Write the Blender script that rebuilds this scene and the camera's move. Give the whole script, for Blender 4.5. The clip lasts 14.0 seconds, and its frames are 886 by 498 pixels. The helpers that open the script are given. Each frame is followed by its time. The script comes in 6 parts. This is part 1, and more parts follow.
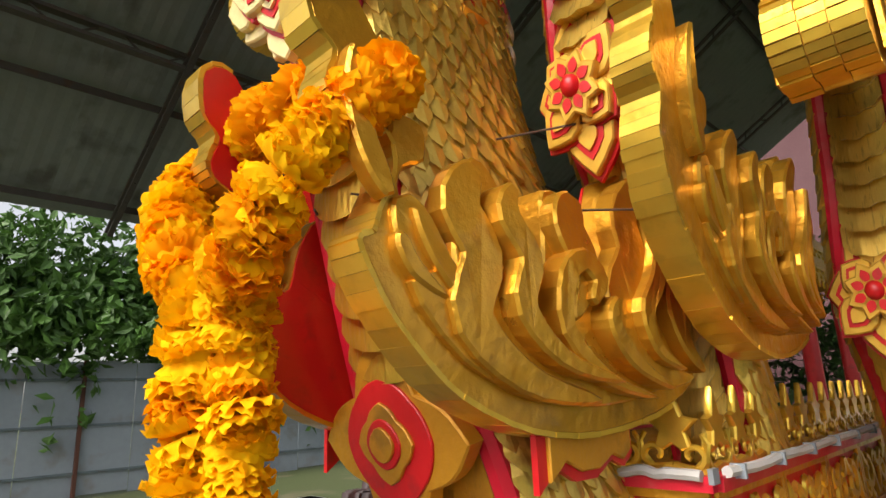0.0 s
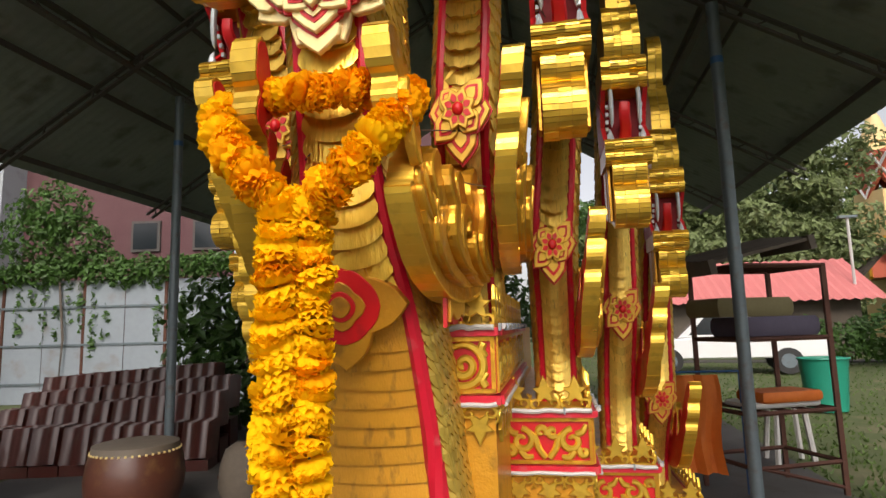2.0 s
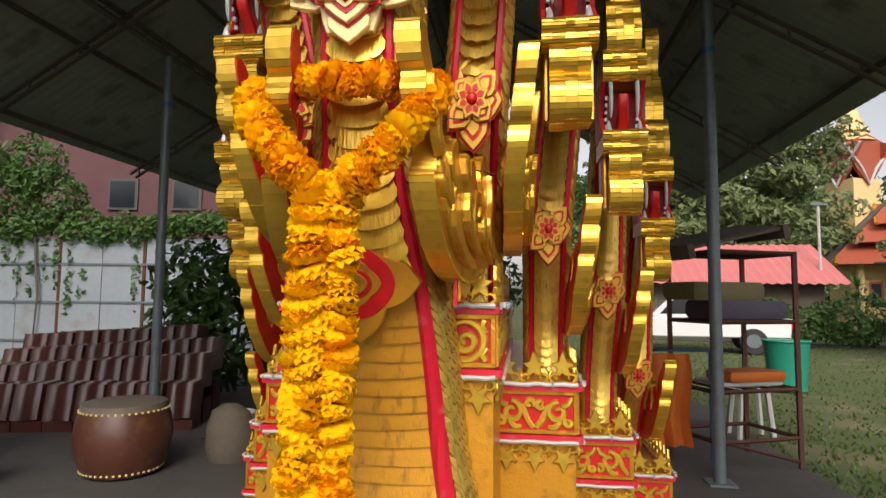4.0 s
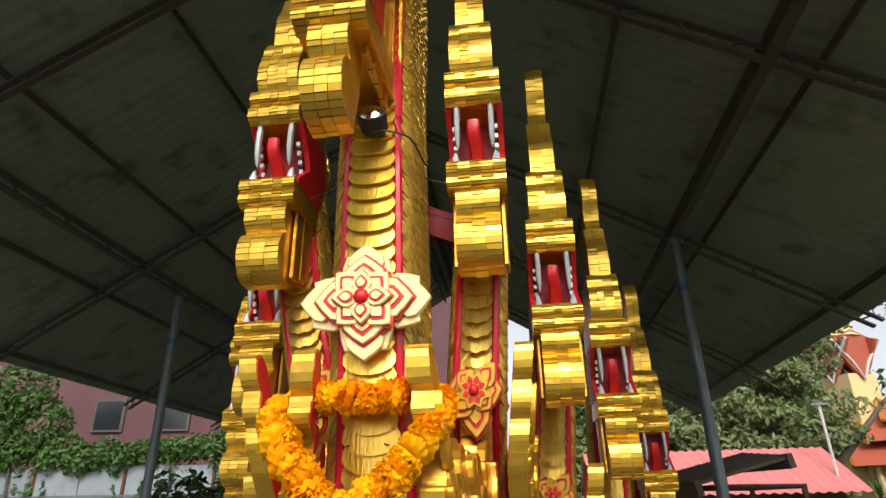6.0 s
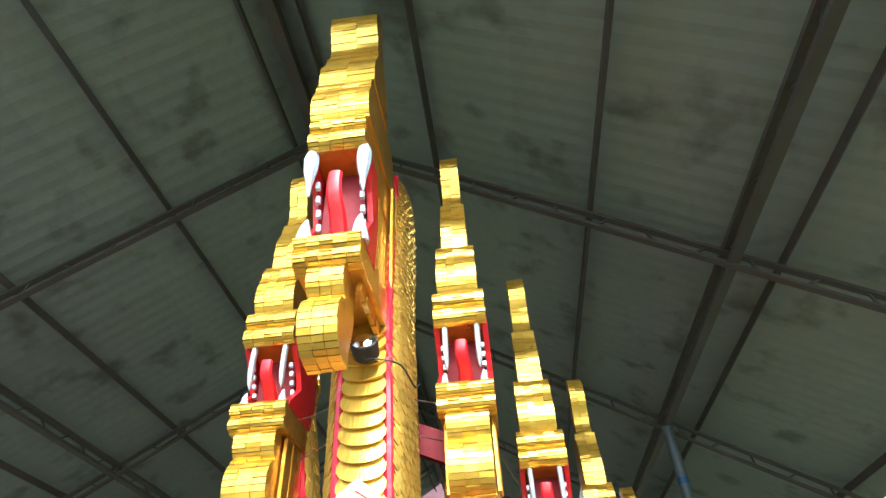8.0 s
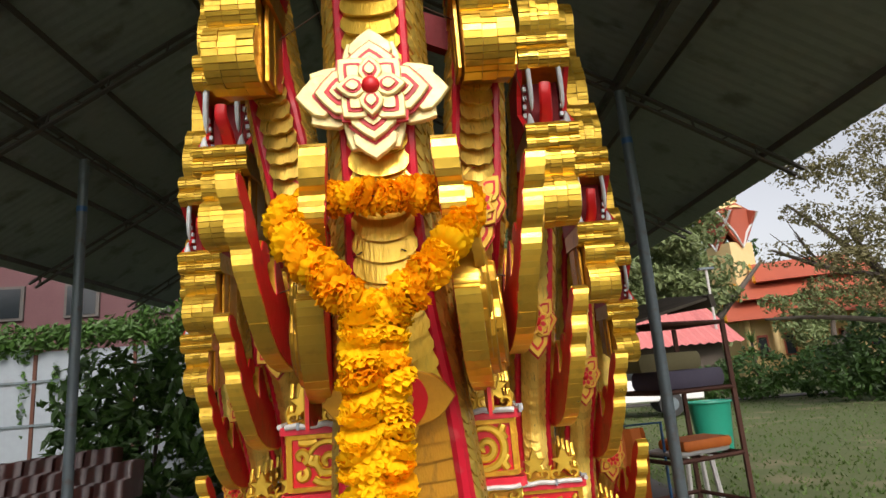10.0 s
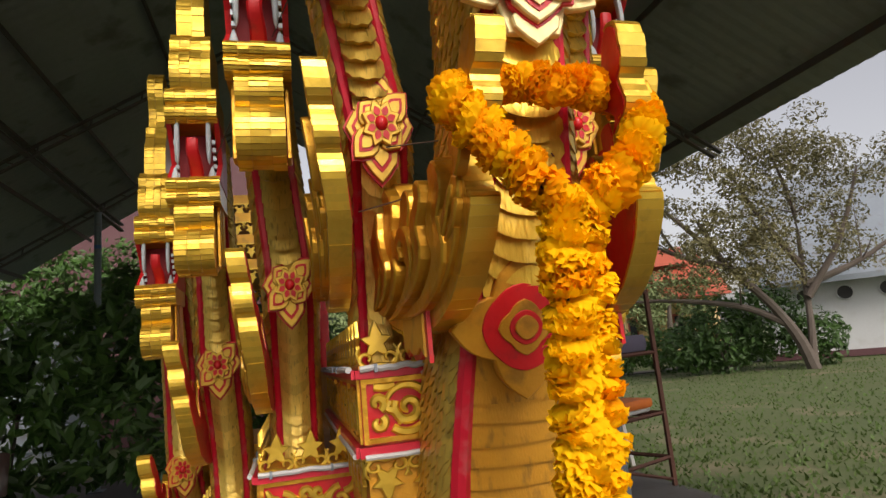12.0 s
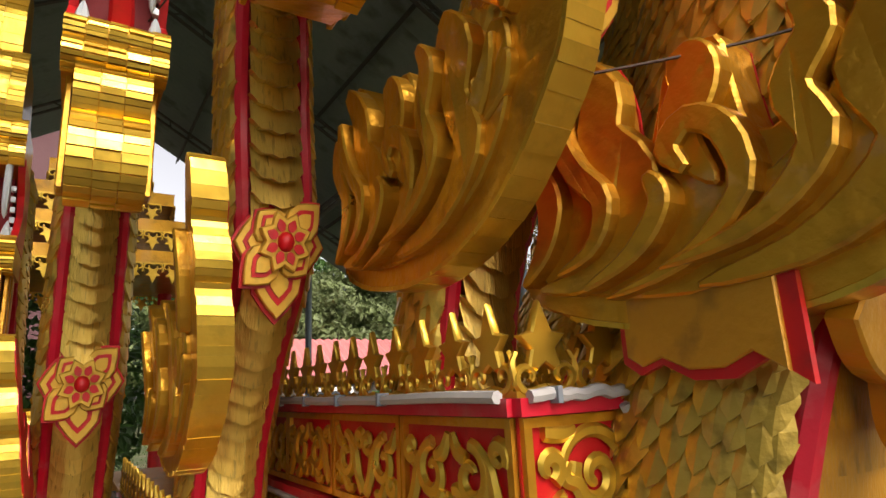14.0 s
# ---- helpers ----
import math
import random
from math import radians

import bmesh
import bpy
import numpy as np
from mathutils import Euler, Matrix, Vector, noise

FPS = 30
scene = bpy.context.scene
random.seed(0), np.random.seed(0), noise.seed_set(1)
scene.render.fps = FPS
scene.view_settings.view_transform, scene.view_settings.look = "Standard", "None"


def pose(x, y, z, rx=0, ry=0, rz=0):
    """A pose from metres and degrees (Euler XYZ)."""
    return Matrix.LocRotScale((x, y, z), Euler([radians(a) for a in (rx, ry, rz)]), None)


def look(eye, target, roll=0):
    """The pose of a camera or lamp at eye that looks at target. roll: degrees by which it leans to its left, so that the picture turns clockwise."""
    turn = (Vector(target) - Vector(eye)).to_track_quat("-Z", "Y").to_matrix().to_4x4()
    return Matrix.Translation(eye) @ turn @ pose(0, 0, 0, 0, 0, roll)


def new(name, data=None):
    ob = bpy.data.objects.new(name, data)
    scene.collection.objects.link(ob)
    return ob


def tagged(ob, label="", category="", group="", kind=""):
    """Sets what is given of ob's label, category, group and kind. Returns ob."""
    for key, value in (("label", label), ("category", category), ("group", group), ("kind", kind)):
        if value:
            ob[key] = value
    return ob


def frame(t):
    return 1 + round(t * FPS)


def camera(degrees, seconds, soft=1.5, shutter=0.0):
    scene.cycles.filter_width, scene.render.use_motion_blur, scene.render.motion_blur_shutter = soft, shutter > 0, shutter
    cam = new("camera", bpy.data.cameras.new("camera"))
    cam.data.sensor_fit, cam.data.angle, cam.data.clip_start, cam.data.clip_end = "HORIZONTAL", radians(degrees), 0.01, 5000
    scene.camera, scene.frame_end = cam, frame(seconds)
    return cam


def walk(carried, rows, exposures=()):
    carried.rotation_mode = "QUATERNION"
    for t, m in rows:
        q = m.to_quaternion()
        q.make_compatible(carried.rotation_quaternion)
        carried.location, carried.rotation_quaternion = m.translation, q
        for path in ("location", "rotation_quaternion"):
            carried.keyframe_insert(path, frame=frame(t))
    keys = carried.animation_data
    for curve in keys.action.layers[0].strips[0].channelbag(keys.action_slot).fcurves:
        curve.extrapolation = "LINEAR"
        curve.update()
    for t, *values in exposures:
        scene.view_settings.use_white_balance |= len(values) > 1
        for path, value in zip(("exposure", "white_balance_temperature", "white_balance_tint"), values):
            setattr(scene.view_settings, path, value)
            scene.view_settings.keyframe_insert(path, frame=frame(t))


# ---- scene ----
cam = camera(73.7, 14.0)
PATH = [
    (0, (0.904, -0.496, 1.674), (-0.462, 0.883, 2.153), -2.2),
    (0.5, (0.79, -0.704, 1.62), (-0.17, 0.961, 2.171), -1.3),
    (1, (0.771, -1.041, 1.578), (0.14, 0.795, 2.057), -2.4),
    (1.5, (0.696, -1.311, 1.531), (0.108, 0.564, 1.907), -0.7),
    (2, (0.62, -1.491, 1.515), (0.272, 0.46, 1.779), -1.6),
    (2.2, (0.616, -1.611, 1.481), (0.283, 0.349, 1.697), -0.8),
    (4.3, (0.517, -1.645, 1.552), (0.243, 0.33, 1.713), 0.5),
    (4.5, (0.511, -1.663, 1.554), (0.219, 0.305, 1.756), 0.8),
    (5, (0.482, -1.681, 1.605), (0.193, 0.27, 1.941), 1.8),
    (5.5, (0.529, -1.849, 1.723), (0.267, 0.047, 2.302), 1.1),
    (6, (0.518, -1.89, 1.836), (0.293, -0.074, 2.644), -1.1),
    (6.5, (0.521, -1.948, 1.93), (0.354, -0.219, 2.921), -3.8),
    (7, (0.517, -1.999, 1.958), (0.355, -0.358, 3.09), -3.6),
    (7.5, (0.529, -2.042, 1.973), (0.393, -0.463, 3.192), -3.8),
    (8, (0.536, -2.078, 1.974), (0.408, -0.552, 3.261), -3.5),
    (8.5, (0.517, -2.051, 1.913), (0.352, -0.433, 3.077), -1.8),
    (9, (0.453, -1.827, 1.807), (0.319, 0.015, 2.575), -1.0),
    (9.2, (0.391, -1.748, 1.775), (0.293, 0.135, 2.442), -1.5),
    (11.3, (-0.338, -1.541, 1.526), (-0.021, 0.409, 1.838), -5.1),
    (11.5, (-0.435, -1.469, 1.539), (-0.052, 0.466, 1.868), -4.2),
    (12, (-0.641, -1.282, 1.537), (-0.135, 0.621, 1.884), -5.6),
    (12.5, (-0.806, -1.027, 1.542), (-0.095, 0.822, 1.816), -7.9),
    (13, (-0.896, -0.679, 1.485), (-0.066, 1.121, 1.755), -1.9),
    (13.5, (-0.976, -0.422, 1.537), (-0.141, 1.36, 1.889), -2.8),
    (14, (-1.05, -0.084, 1.532), (-0.008, 1.561, 1.988), -2.8),
]
walk(cam, [(t, look(eye, target, roll)) for t, eye, target, roll in PATH],
     [(0.0, 0.65, 6700, 12), (0.6, 0.55, 6700, 12), (1.2, 0.3, 6800, 14), (5.2, 0.22, 6800, 14), (6.5, 0.8, 6300, 11), (8.0, 1.9, 5500, 8), (8.5, 1.8, 5500, 8), (9.1, 0.75, 6300, 11), (11.3, 0.22, 6800, 14), (12.5, 0.15, 6900, 15), (13.2, 0.15, 7000, 15), (14.0, 0.75, 7000, 15)])

# ---- light ----
world = bpy.data.worlds.new("sky")
scene.world = world
world.use_nodes = True
_n = world.node_tree.nodes
_sky = _n.new("ShaderNodeTexSky")
_sky.sky_type = "NISHITA"
_sky.sun_disc = False
_sky.sun_elevation = radians(40)
_sky.sun_rotation = radians(171)
_sky.air_density, _sky.dust_density, _sky.ozone_density = 1.0, 3.0, 1.0
_grey = _n.new("ShaderNodeHueSaturation")
_grey.inputs["Saturation"].default_value = 0.3
world.node_tree.links.new(_sky.outputs[0], _grey.inputs["Color"])
world.node_tree.links.new(_grey.outputs[0], _n["Background"].inputs[0])
_n["Background"].inputs[1].default_value = 0.15
sun_data = bpy.data.lights.new("sun", "SUN")
sun_data.energy, sun_data.angle, sun_data.color = 2.1, radians(24), (1.0, 0.95, 0.86)
sun = new("sun", sun_data)
sun.matrix_world = look((1.4, -9, 8), (0, 0, 0))


# ---- materials ----
def mat(name, c1, c2=None, rough=0.5, metal=0.0, grain=40.0, stain=4.0, bump=0.15, vary=0.12, coat=0.0, dirt=None, dirt_amount=0.25, wave=None):
    """Two-scale noise between c1 and c2, darker stains, fine relief and a little difference from piece to piece."""
    m = bpy.data.materials.new(name)
    m.use_nodes = True
    nt = m.node_tree
    n, l = nt.nodes, nt.links
    b = n["Principled BSDF"]
    c2 = c2 or tuple(v * 0.72 for v in c1)
    co = n.new("ShaderNodeTexCoord")
    fine, big = n.new("ShaderNodeTexNoise"), n.new("ShaderNodeTexNoise")
    fine.inputs["Scale"].default_value, big.inputs["Scale"].default_value = grain, stain
    fine.inputs["Detail"].default_value, big.inputs["Detail"].default_value = 4, 5
    info, isl = n.new("ShaderNodeObjectInfo"), n.new("ShaderNodeNewGeometry")
    off = n.new("ShaderNodeVectorMath")
    off.operation = "ADD"
    mul = n.new("ShaderNodeMath")
    mul.operation = "MULTIPLY"
    mul.inputs[1].default_value = 37.0
    l.new(info.outputs["Random"], mul.inputs[0])
    l.new(co.outputs["Object"], off.inputs[0])
    l.new(mul.outputs[0], off.inputs[1])
    l.new(off.outputs[0], fine.inputs["Vector"])
    l.new(off.outputs[0], big.inputs["Vector"])
    mix = n.new("ShaderNodeMix")
    mix.data_type = "RGBA"
    mix.inputs[6].default_value, mix.inputs[7].default_value = (*c1, 1), (*c2, 1)
    add = n.new("ShaderNodeMath")
    add.operation = "MULTIPLY_ADD"
    add.inputs[1].default_value, add.inputs[2].default_value = 0.5, -0.05
    l.new(fine.outputs[0], add.inputs[0])
    add2 = n.new("ShaderNodeMath")
    add2.operation = "MULTIPLY_ADD"
    add2.inputs[1].default_value = 0.6
    l.new(big.outputs[0], add2.inputs[0])
    l.new(add.outputs[0], add2.inputs[2])
    l.new(add2.outputs[0], mix.inputs[0])
    col = mix.outputs[2]
    if dirt:
        ramp = n.new("ShaderNodeMapRange")
        ramp.inputs[1].default_value, ramp.inputs[2].default_value = 0.56, 0.7
        ramp.inputs[4].default_value = dirt_amount * 2
        d = n.new("ShaderNodeTexNoise")
        d.inputs["Scale"].default_value, d.inputs["Detail"].default_value = stain * 2.3, 8
        l.new(off.outputs[0], d.inputs["Vector"])
        l.new(d.outputs[0], ramp.inputs[0])
        dm = n.new("ShaderNodeMix")
        dm.data_type = "RGBA"
        dm.inputs[7].default_value = (*dirt, 1)
        l.new(ramp.outputs[0], dm.inputs[0])
        l.new(col, dm.inputs[6])
        col = dm.outputs[2]
    hsv = n.new("ShaderNodeHueSaturation")
    rnd = n.new("ShaderNodeMath")
    rnd.operation = "ADD"
    l.new(info.outputs["Random"], rnd.inputs[0])
    l.new(isl.outputs["Random Per Island"], rnd.inputs[1])
    val = n.new("ShaderNodeMapRange")
    val.inputs[2].default_value = 2.0
    val.inputs[3].default_value, val.inputs[4].default_value = 1 - vary, 1 + vary
    l.new(rnd.outputs[0], val.inputs[0])
    l.new(val.outputs[0], hsv.inputs["Value"])
    l.new(col, hsv.inputs["Color"])
    l.new(hsv.outputs[0], b.inputs["Base Color"])
    b.inputs["Metallic"].default_value = metal
    rr = n.new("ShaderNodeMapRange")
    rr.inputs[3].default_value, rr.inputs[4].default_value = max(0.03, rough - 0.12), min(1, rough + 0.12)
    l.new(big.outputs[0], rr.inputs[0])
    l.new(rr.outputs[0], b.inputs["Roughness"])
    b.inputs["Coat Weight"].default_value = coat
    bp = n.new("ShaderNodeBump")
    bp.inputs["Strength"].default_value, bp.inputs["Distance"].default_value = bump, 0.01
    h = fine.outputs[0]
    if wave:
        w = n.new("ShaderNodeTexWave")
        w.bands_direction = wave[0]
        w.inputs["Scale"].default_value, w.inputs["Distortion"].default_value = wave[1], wave[2]
        l.new(co.outputs["Object"], w.inputs["Vector"])
        h = w.outputs["Fac"]
    l.new(h, bp.inputs["Height"])
    l.new(bp.outputs[0], b.inputs["Normal"])
    return m


GOLD = mat("gold_paint", (0.74, 0.40, 0.036), (0.57, 0.26, 0.018), 0.32, 0.72, 34, 5, 0.45, 0.10, 0.25, (0.16, 0.09, 0.02), 0.18)
FOIL = mat("gold_foil", (0.80, 0.54, 0.072), (0.68, 0.40, 0.04), 0.33, 0.75, 18, 9, 0.35, 0.16, 0.2, (0.25, 0.15, 0.03), 0.12)
OCHRE = mat("ochre_gold_paint", (0.68, 0.33, 0.022), (0.50, 0.22, 0.014), 0.42, 0.35, 60, 5, 0.25, 0.10, 0.1, (0.14, 0.07, 0.015), 0.25)
SCALE = mat("scale_gold", (0.84, 0.60, 0.13), (0.60, 0.36, 0.05), 0.32, 0.65, 40, 8, 0.25, 0.24, 0.1, (0.12, 0.07, 0.02), 0.25)
CREAM = mat("pale_gold", (0.90, 0.76, 0.40), (0.82, 0.62, 0.22), 0.36, 0.25, 50, 9, 0.2, 0.05, 0.1, (0.4, 0.28, 0.1), 0.15)
ROSE = mat("rosette_gold", (0.84, 0.54, 0.09), (0.68, 0.38, 0.04), 0.36, 0.5, 50, 9, 0.2, 0.06, 0.1, (0.3, 0.18, 0.04), 0.15)
RED = mat("red_paint", (0.66, 0.008, 0.012), (0.50, 0.006, 0.010), 0.42, 0.0, 30, 6, 0.2, 0.06, 0.08, (0.16, 0.02, 0.015), 0.2)
PINK = mat("crimson_trim_paint", (0.64, 0.010, 0.035), (0.50, 0.008, 0.022), 0.4, 0.0, 30, 6, 0.2, 0.05, 0.1, (0.6, 0.35, 0.3), 0.1)
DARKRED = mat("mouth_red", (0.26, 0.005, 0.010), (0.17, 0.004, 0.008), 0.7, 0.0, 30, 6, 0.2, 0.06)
SILVER = mat("silver_paint", (0.60, 0.66, 0.70), (0.44, 0.50, 0.54), 0.4, 0.15, 40, 12, 0.2, 0.08)
PETAL = mat("marigold_petal", (1.0, 0.51, 0.005), (1.0, 0.42, 0.004), 0.9, 0.0, 20, 30, 0.1, 0.08)
PETALY = mat("yellow_marigold_petal", (1.0, 0.66, 0.008), (1.0, 0.55, 0.006), 0.9, 0.0, 20, 30, 0.1, 0.08)
STEEL = mat("painted_steel", (0.16, 0.20, 0.22), (0.10, 0.13, 0.15), 0.5, 0.3, 30, 4, 0.15, 0.05, 0, (0.12, 0.06, 0.03), 0.2)
RAFTER = mat("dark_rafter", (0.10, 0.092, 0.085), (0.055, 0.05, 0.046), 0.7, 0.1, 20, 3, 0.3, 0.1, 0, (0.10, 0.05, 0.03), 0.3)
ROOFMAT = mat("old_cement_sheet", (0.27, 0.315, 0.30), (0.18, 0.215, 0.20), 0.85, 0.0, 14, 1.2, 0.4, 0.1, 0, (0.06, 0.055, 0.045), 0.3)
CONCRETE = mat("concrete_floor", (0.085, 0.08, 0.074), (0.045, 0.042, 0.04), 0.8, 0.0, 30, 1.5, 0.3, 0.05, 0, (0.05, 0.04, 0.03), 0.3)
LAWN = mat("lawn_soil", (0.05, 0.085, 0.02), (0.09, 0.095, 0.035), 0.9, 0.0, 12, 0.4, 0.6, 0.05, 0, (0.2, 0.16, 0.1), 0.3)
GRASS = mat("grass_blade", (0.055, 0.12, 0.02), (0.09, 0.13, 0.03), 0.7, 0.0, 3, 0.5, 0.0, 0.25)
RUST = mat("rusty_iron", (0.13, 0.05, 0.03), (0.07, 0.03, 0.022), 0.7, 0.3, 40, 6, 0.3, 0.1)
CABLE = mat("grey_cable", (0.55, 0.54, 0.52), (0.42, 0.41, 0.40), 0.45, 0.0, 40, 10, 0.1, 0.05)
BLACK = mat("black_rubber", (0.02, 0.02, 0.02), None, 0.5)
WIRE = mat("dark_wire", (0.10, 0.06, 0.04), None, 0.6)
LEAF = mat("leaf_green", (0.07, 0.16, 0.025), (0.035, 0.085, 0.015), 0.5, 0.0, 8, 1.0, 0.1, 0.45)
LEAF2 = mat("pale_leaf", (0.24, 0.30, 0.12), (0.13, 0.18, 0.06), 0.55, 0.0, 8, 0.5, 0.1, 0.4)
LEAF3 = mat("dry_olive_leaf", (0.16, 0.14, 0.05), (0.09, 0.085, 0.035), 0.6, 0.0, 8, 0.6, 0.1, 0.4)
BARK = mat("grey_bark", (0.13, 0.105, 0.085), (0.07, 0.055, 0.045), 0.85, 0.0, 18, 3, 0.6, 0.05)
SHEET = mat("galvanised_sheet", (0.31, 0.355, 0.40), (0.21, 0.24, 0.27), 0.5, 0.25, 8, 0.8, 0.2, 0.08, 0, (0.2, 0.17, 0.14), 0.3)
BRICKISH = mat("plum_wall", (0.13, 0.055, 0.06), (0.08, 0.035, 0.04), 0.8, 0.0, 20, 1.5, 0.2, 0.05)
WHITEWALL = mat("white_wall", (0.58, 0.60, 0.61), (0.47, 0.49, 0.50), 0.7, 0.0, 20, 0.6, 0.15, 0.03, 0, (0.4, 0.4, 0.38), 0.2)
GLASS = mat("dark_glass", (0.02, 0.025, 0.03), None, 0.08)
TILE = mat("glazed_roof_tile", (0.075, 0.014, 0.009), (0.035, 0.008, 0.006), 0.35, 0.0, 20, 3, 0.2, 0.2, 0.3, (0.07, 0.04, 0.03), 0.25)
DRUMW = mat("drum_wood", (0.11, 0.036, 0.02), (0.06, 0.02, 0.013), 0.4, 0.0, 20, 3, 0.2, 0.05, 0.3, (0.25, 0.15, 0.05), 0.15)
HIDE = mat("drum_hide", (0.20, 0.16, 0.12), (0.12, 0.10, 0.08), 0.6)
PINKROOF = mat("pink_roof", (0.62, 0.20, 0.19), (0.5, 0.15, 0.15), 0.6, 0, 10, 1, 0.1, 0.04)
CARWHITE = mat("white_car_paint", (0.78, 0.79, 0.80), (0.7, 0.71, 0.72), 0.18, 0.0, 4, 1, 0.0, 0.02, 0.6)
OLIVE = mat("olive_cushion", (0.20, 0.17, 0.08), (0.13, 0.11, 0.05), 0.8)
MAUVE = mat("mauve_cushion", (0.10, 0.085, 0.13), (0.07, 0.06, 0.09), 0.8)
TEAL = mat("green_plastic", (0.01, 0.26, 0.17), (0.008, 0.18, 0.12), 0.45)
ORANGE = mat("orange_cloth", (0.62, 0.16, 0.015), (0.42, 0.09, 0.01), 0.7, 0, 30, 6, 0.2)
WOOD = mat("weathered_wood", (0.12, 0.095, 0.07), (0.06, 0.05, 0.04), 0.8, 0, 20, 3, 0.4, 0.2)
RENDERED = mat("pale_grey_render", (0.36, 0.39, 0.41), (0.28, 0.31, 0.33), 0.8, 0.0, 20, 0.8, 0.15, 0.03, 0, (0.2, 0.2, 0.19), 0.2)
BLUE = mat("blue_plastic", (0.03, 0.12, 0.30), None, 0.4)
TEMPLE = mat("cream_temple_wall", (0.72, 0.55, 0.28), (0.6, 0.42, 0.18), 0.6, 0, 6, 0.8)
TEMPLERED = mat("temple_roof_red", (0.42, 0.09, 0.045), (0.3, 0.07, 0.04), 0.55, 0, 10, 0.7)
CHROME = mat("lamp_reflector", (0.8, 0.82, 0.85), None, 0.1, 1.0, 60, 20, 0.4)


def thin(m, share):
    """Lets part of the light pass through a petal or leaf."""
    n, l = m.node_tree.nodes, m.node_tree.links
    tr, mx = n.new("ShaderNodeBsdfTranslucent"), n.new("ShaderNodeMixShader")
    b = n["Principled BSDF"]
    l.new(b.inputs["Base Color"].links[0].from_socket, tr.inputs[0])
    mx.inputs[0].default_value = share
    l.new(b.outputs[0], mx.inputs[1])
    l.new(tr.outputs[0], mx.inputs[2])
    l.new(mx.outputs[0], n["Material Output"].inputs[0])


for _m in (PETAL, PETALY):
    _m.node_tree.nodes["Principled BSDF"].inputs["Specular IOR Level"].default_value = 0.12
for _m, _s in ((PETAL, 0.36), (PETALY, 0.36), (LEAF, 0.25), (LEAF2, 0.25), (LEAF3, 0.25), (GRASS, 0.2)):
    thin(_m, _s)


# ---- mesh helpers ----
class Geo:
    """Vertices and faces of one mesh."""

    def __init__(self):
        self.v, self.f = [], []

    def add(self, vs, fs):
        o = len(self.v)
        self.v += [tuple(p) for p in vs]
        self.f += [tuple(i + o for i in f) for f in fs]
        return self

    def box(self, c, s, m=None):
        x, y, z = (k / 2 for k in s)
        vs = [Vector((sx * x, sy * y, sz * z)) for sz in (-1, 1) for sy in (-1, 1) for sx in (-1, 1)]
        if m is not None:
            vs = [m @ p for p in vs]
        vs = [p + Vector(c) for p in vs]
        return self.add(vs, [(0, 2, 3, 1), (4, 5, 7, 6), (0, 1, 5, 4), (2, 6, 7, 3), (0, 4, 6, 2), (1, 3, 7, 5)])

    def prism(self, poly, lo, hi, put, inset=0.0):
        """A flat outline (a, b) between two heights; put(a, b, h) gives the place. inset pulls the top edge in, as a worn bevel."""
        n = len(poly)
        area = sum(poly[i][0] * poly[(i + 1) % n][1] - poly[(i + 1) % n][0] * poly[i][1] for i in range(n))
        if area < 0:
            poly = poly[::-1]
        top = poly
        if inset:
            top = []
            for i in range(n):
                (ax, ay), (bx, by), (cx, cy) = poly[i - 1], poly[i], poly[(i + 1) % n]
                d1, d2 = Vector((bx - ax, by - ay)), Vector((cx - bx, cy - by))
                nn = Vector((-d1.y, d1.x)).normalized() + Vector((-d2.y, d2.x)).normalized()
                nn = nn.normalized() if nn.length > 1e-6 else Vector((0, 0))
                top.append((bx + nn.x * inset, by + nn.y * inset))
        vs = [put(a, b, lo) for a, b in poly] + [put(a, b, hi - inset) for a, b in poly]
        fs = [tuple(range(n))[::-1]] + [(i, (i + 1) % n, n + (i + 1) % n, n + i) for i in range(n)]
        if inset:
            vs += [put(a, b, hi) for a, b in top]
            fs += [(n + i, n + (i + 1) % n, 2 * n + (i + 1) % n, 2 * n + i) for i in range(n)]
            fs.append(tuple(range(2 * n, 3 * n)))
        else:
            fs.append(tuple(range(n, 2 * n)))
        return self.add(vs, fs)

    def tube(self, path, r, sides=6, flat=1.0, up=(0, 0, 1), ends=True):
        path = [Vector(p) for p in path]
        n, vs, fs = len(path), [], []
        for i, p in enumerate(path):
            t = (path[min(i + 1, n - 1)] - path[max(i - 1, 0)]).normalized()
            a = t.cross(Vector(up))
            a = a.normalized() if a.length > 1e-4 else t.orthogonal().normalized()
            b = a.cross(t).normalized()
            rr = r(i / max(1, n - 1)) if callable(r) else r
            for k in range(sides):
                w = 2 * math.pi * k / sides
                vs.append(p + a * (rr * math.cos(w)) + b * (rr * flat * math.sin(w)))
        for i in range(n - 1):
            for k in range(sides):
                q = (k + 1) % sides
                fs.append((i * sides + k, i * sides + q, (i + 1) * sides + q, (i + 1) * sides + k))
        if ends:
            fs += [tuple(range(sides))[::-1], tuple((n - 1) * sides + k for k in range(sides))]
        return self.add(vs, fs)

    def loft(self, rings, close=True, caps=True):
        n, vs, fs = len(rings[0]), [p for ring in rings for p in ring], []
        for i in range(len(rings) - 1):
            for k in range(n if close else n - 1):
                q = (k + 1) % n
                fs.append((i * n + k, i * n + q, (i + 1) * n + q, (i + 1) * n + k))
        if caps and close:
            fs += [tuple(range(n))[::-1], tuple((len(rings) - 1) * n + k for k in range(n))]
        return self.add(vs, fs)

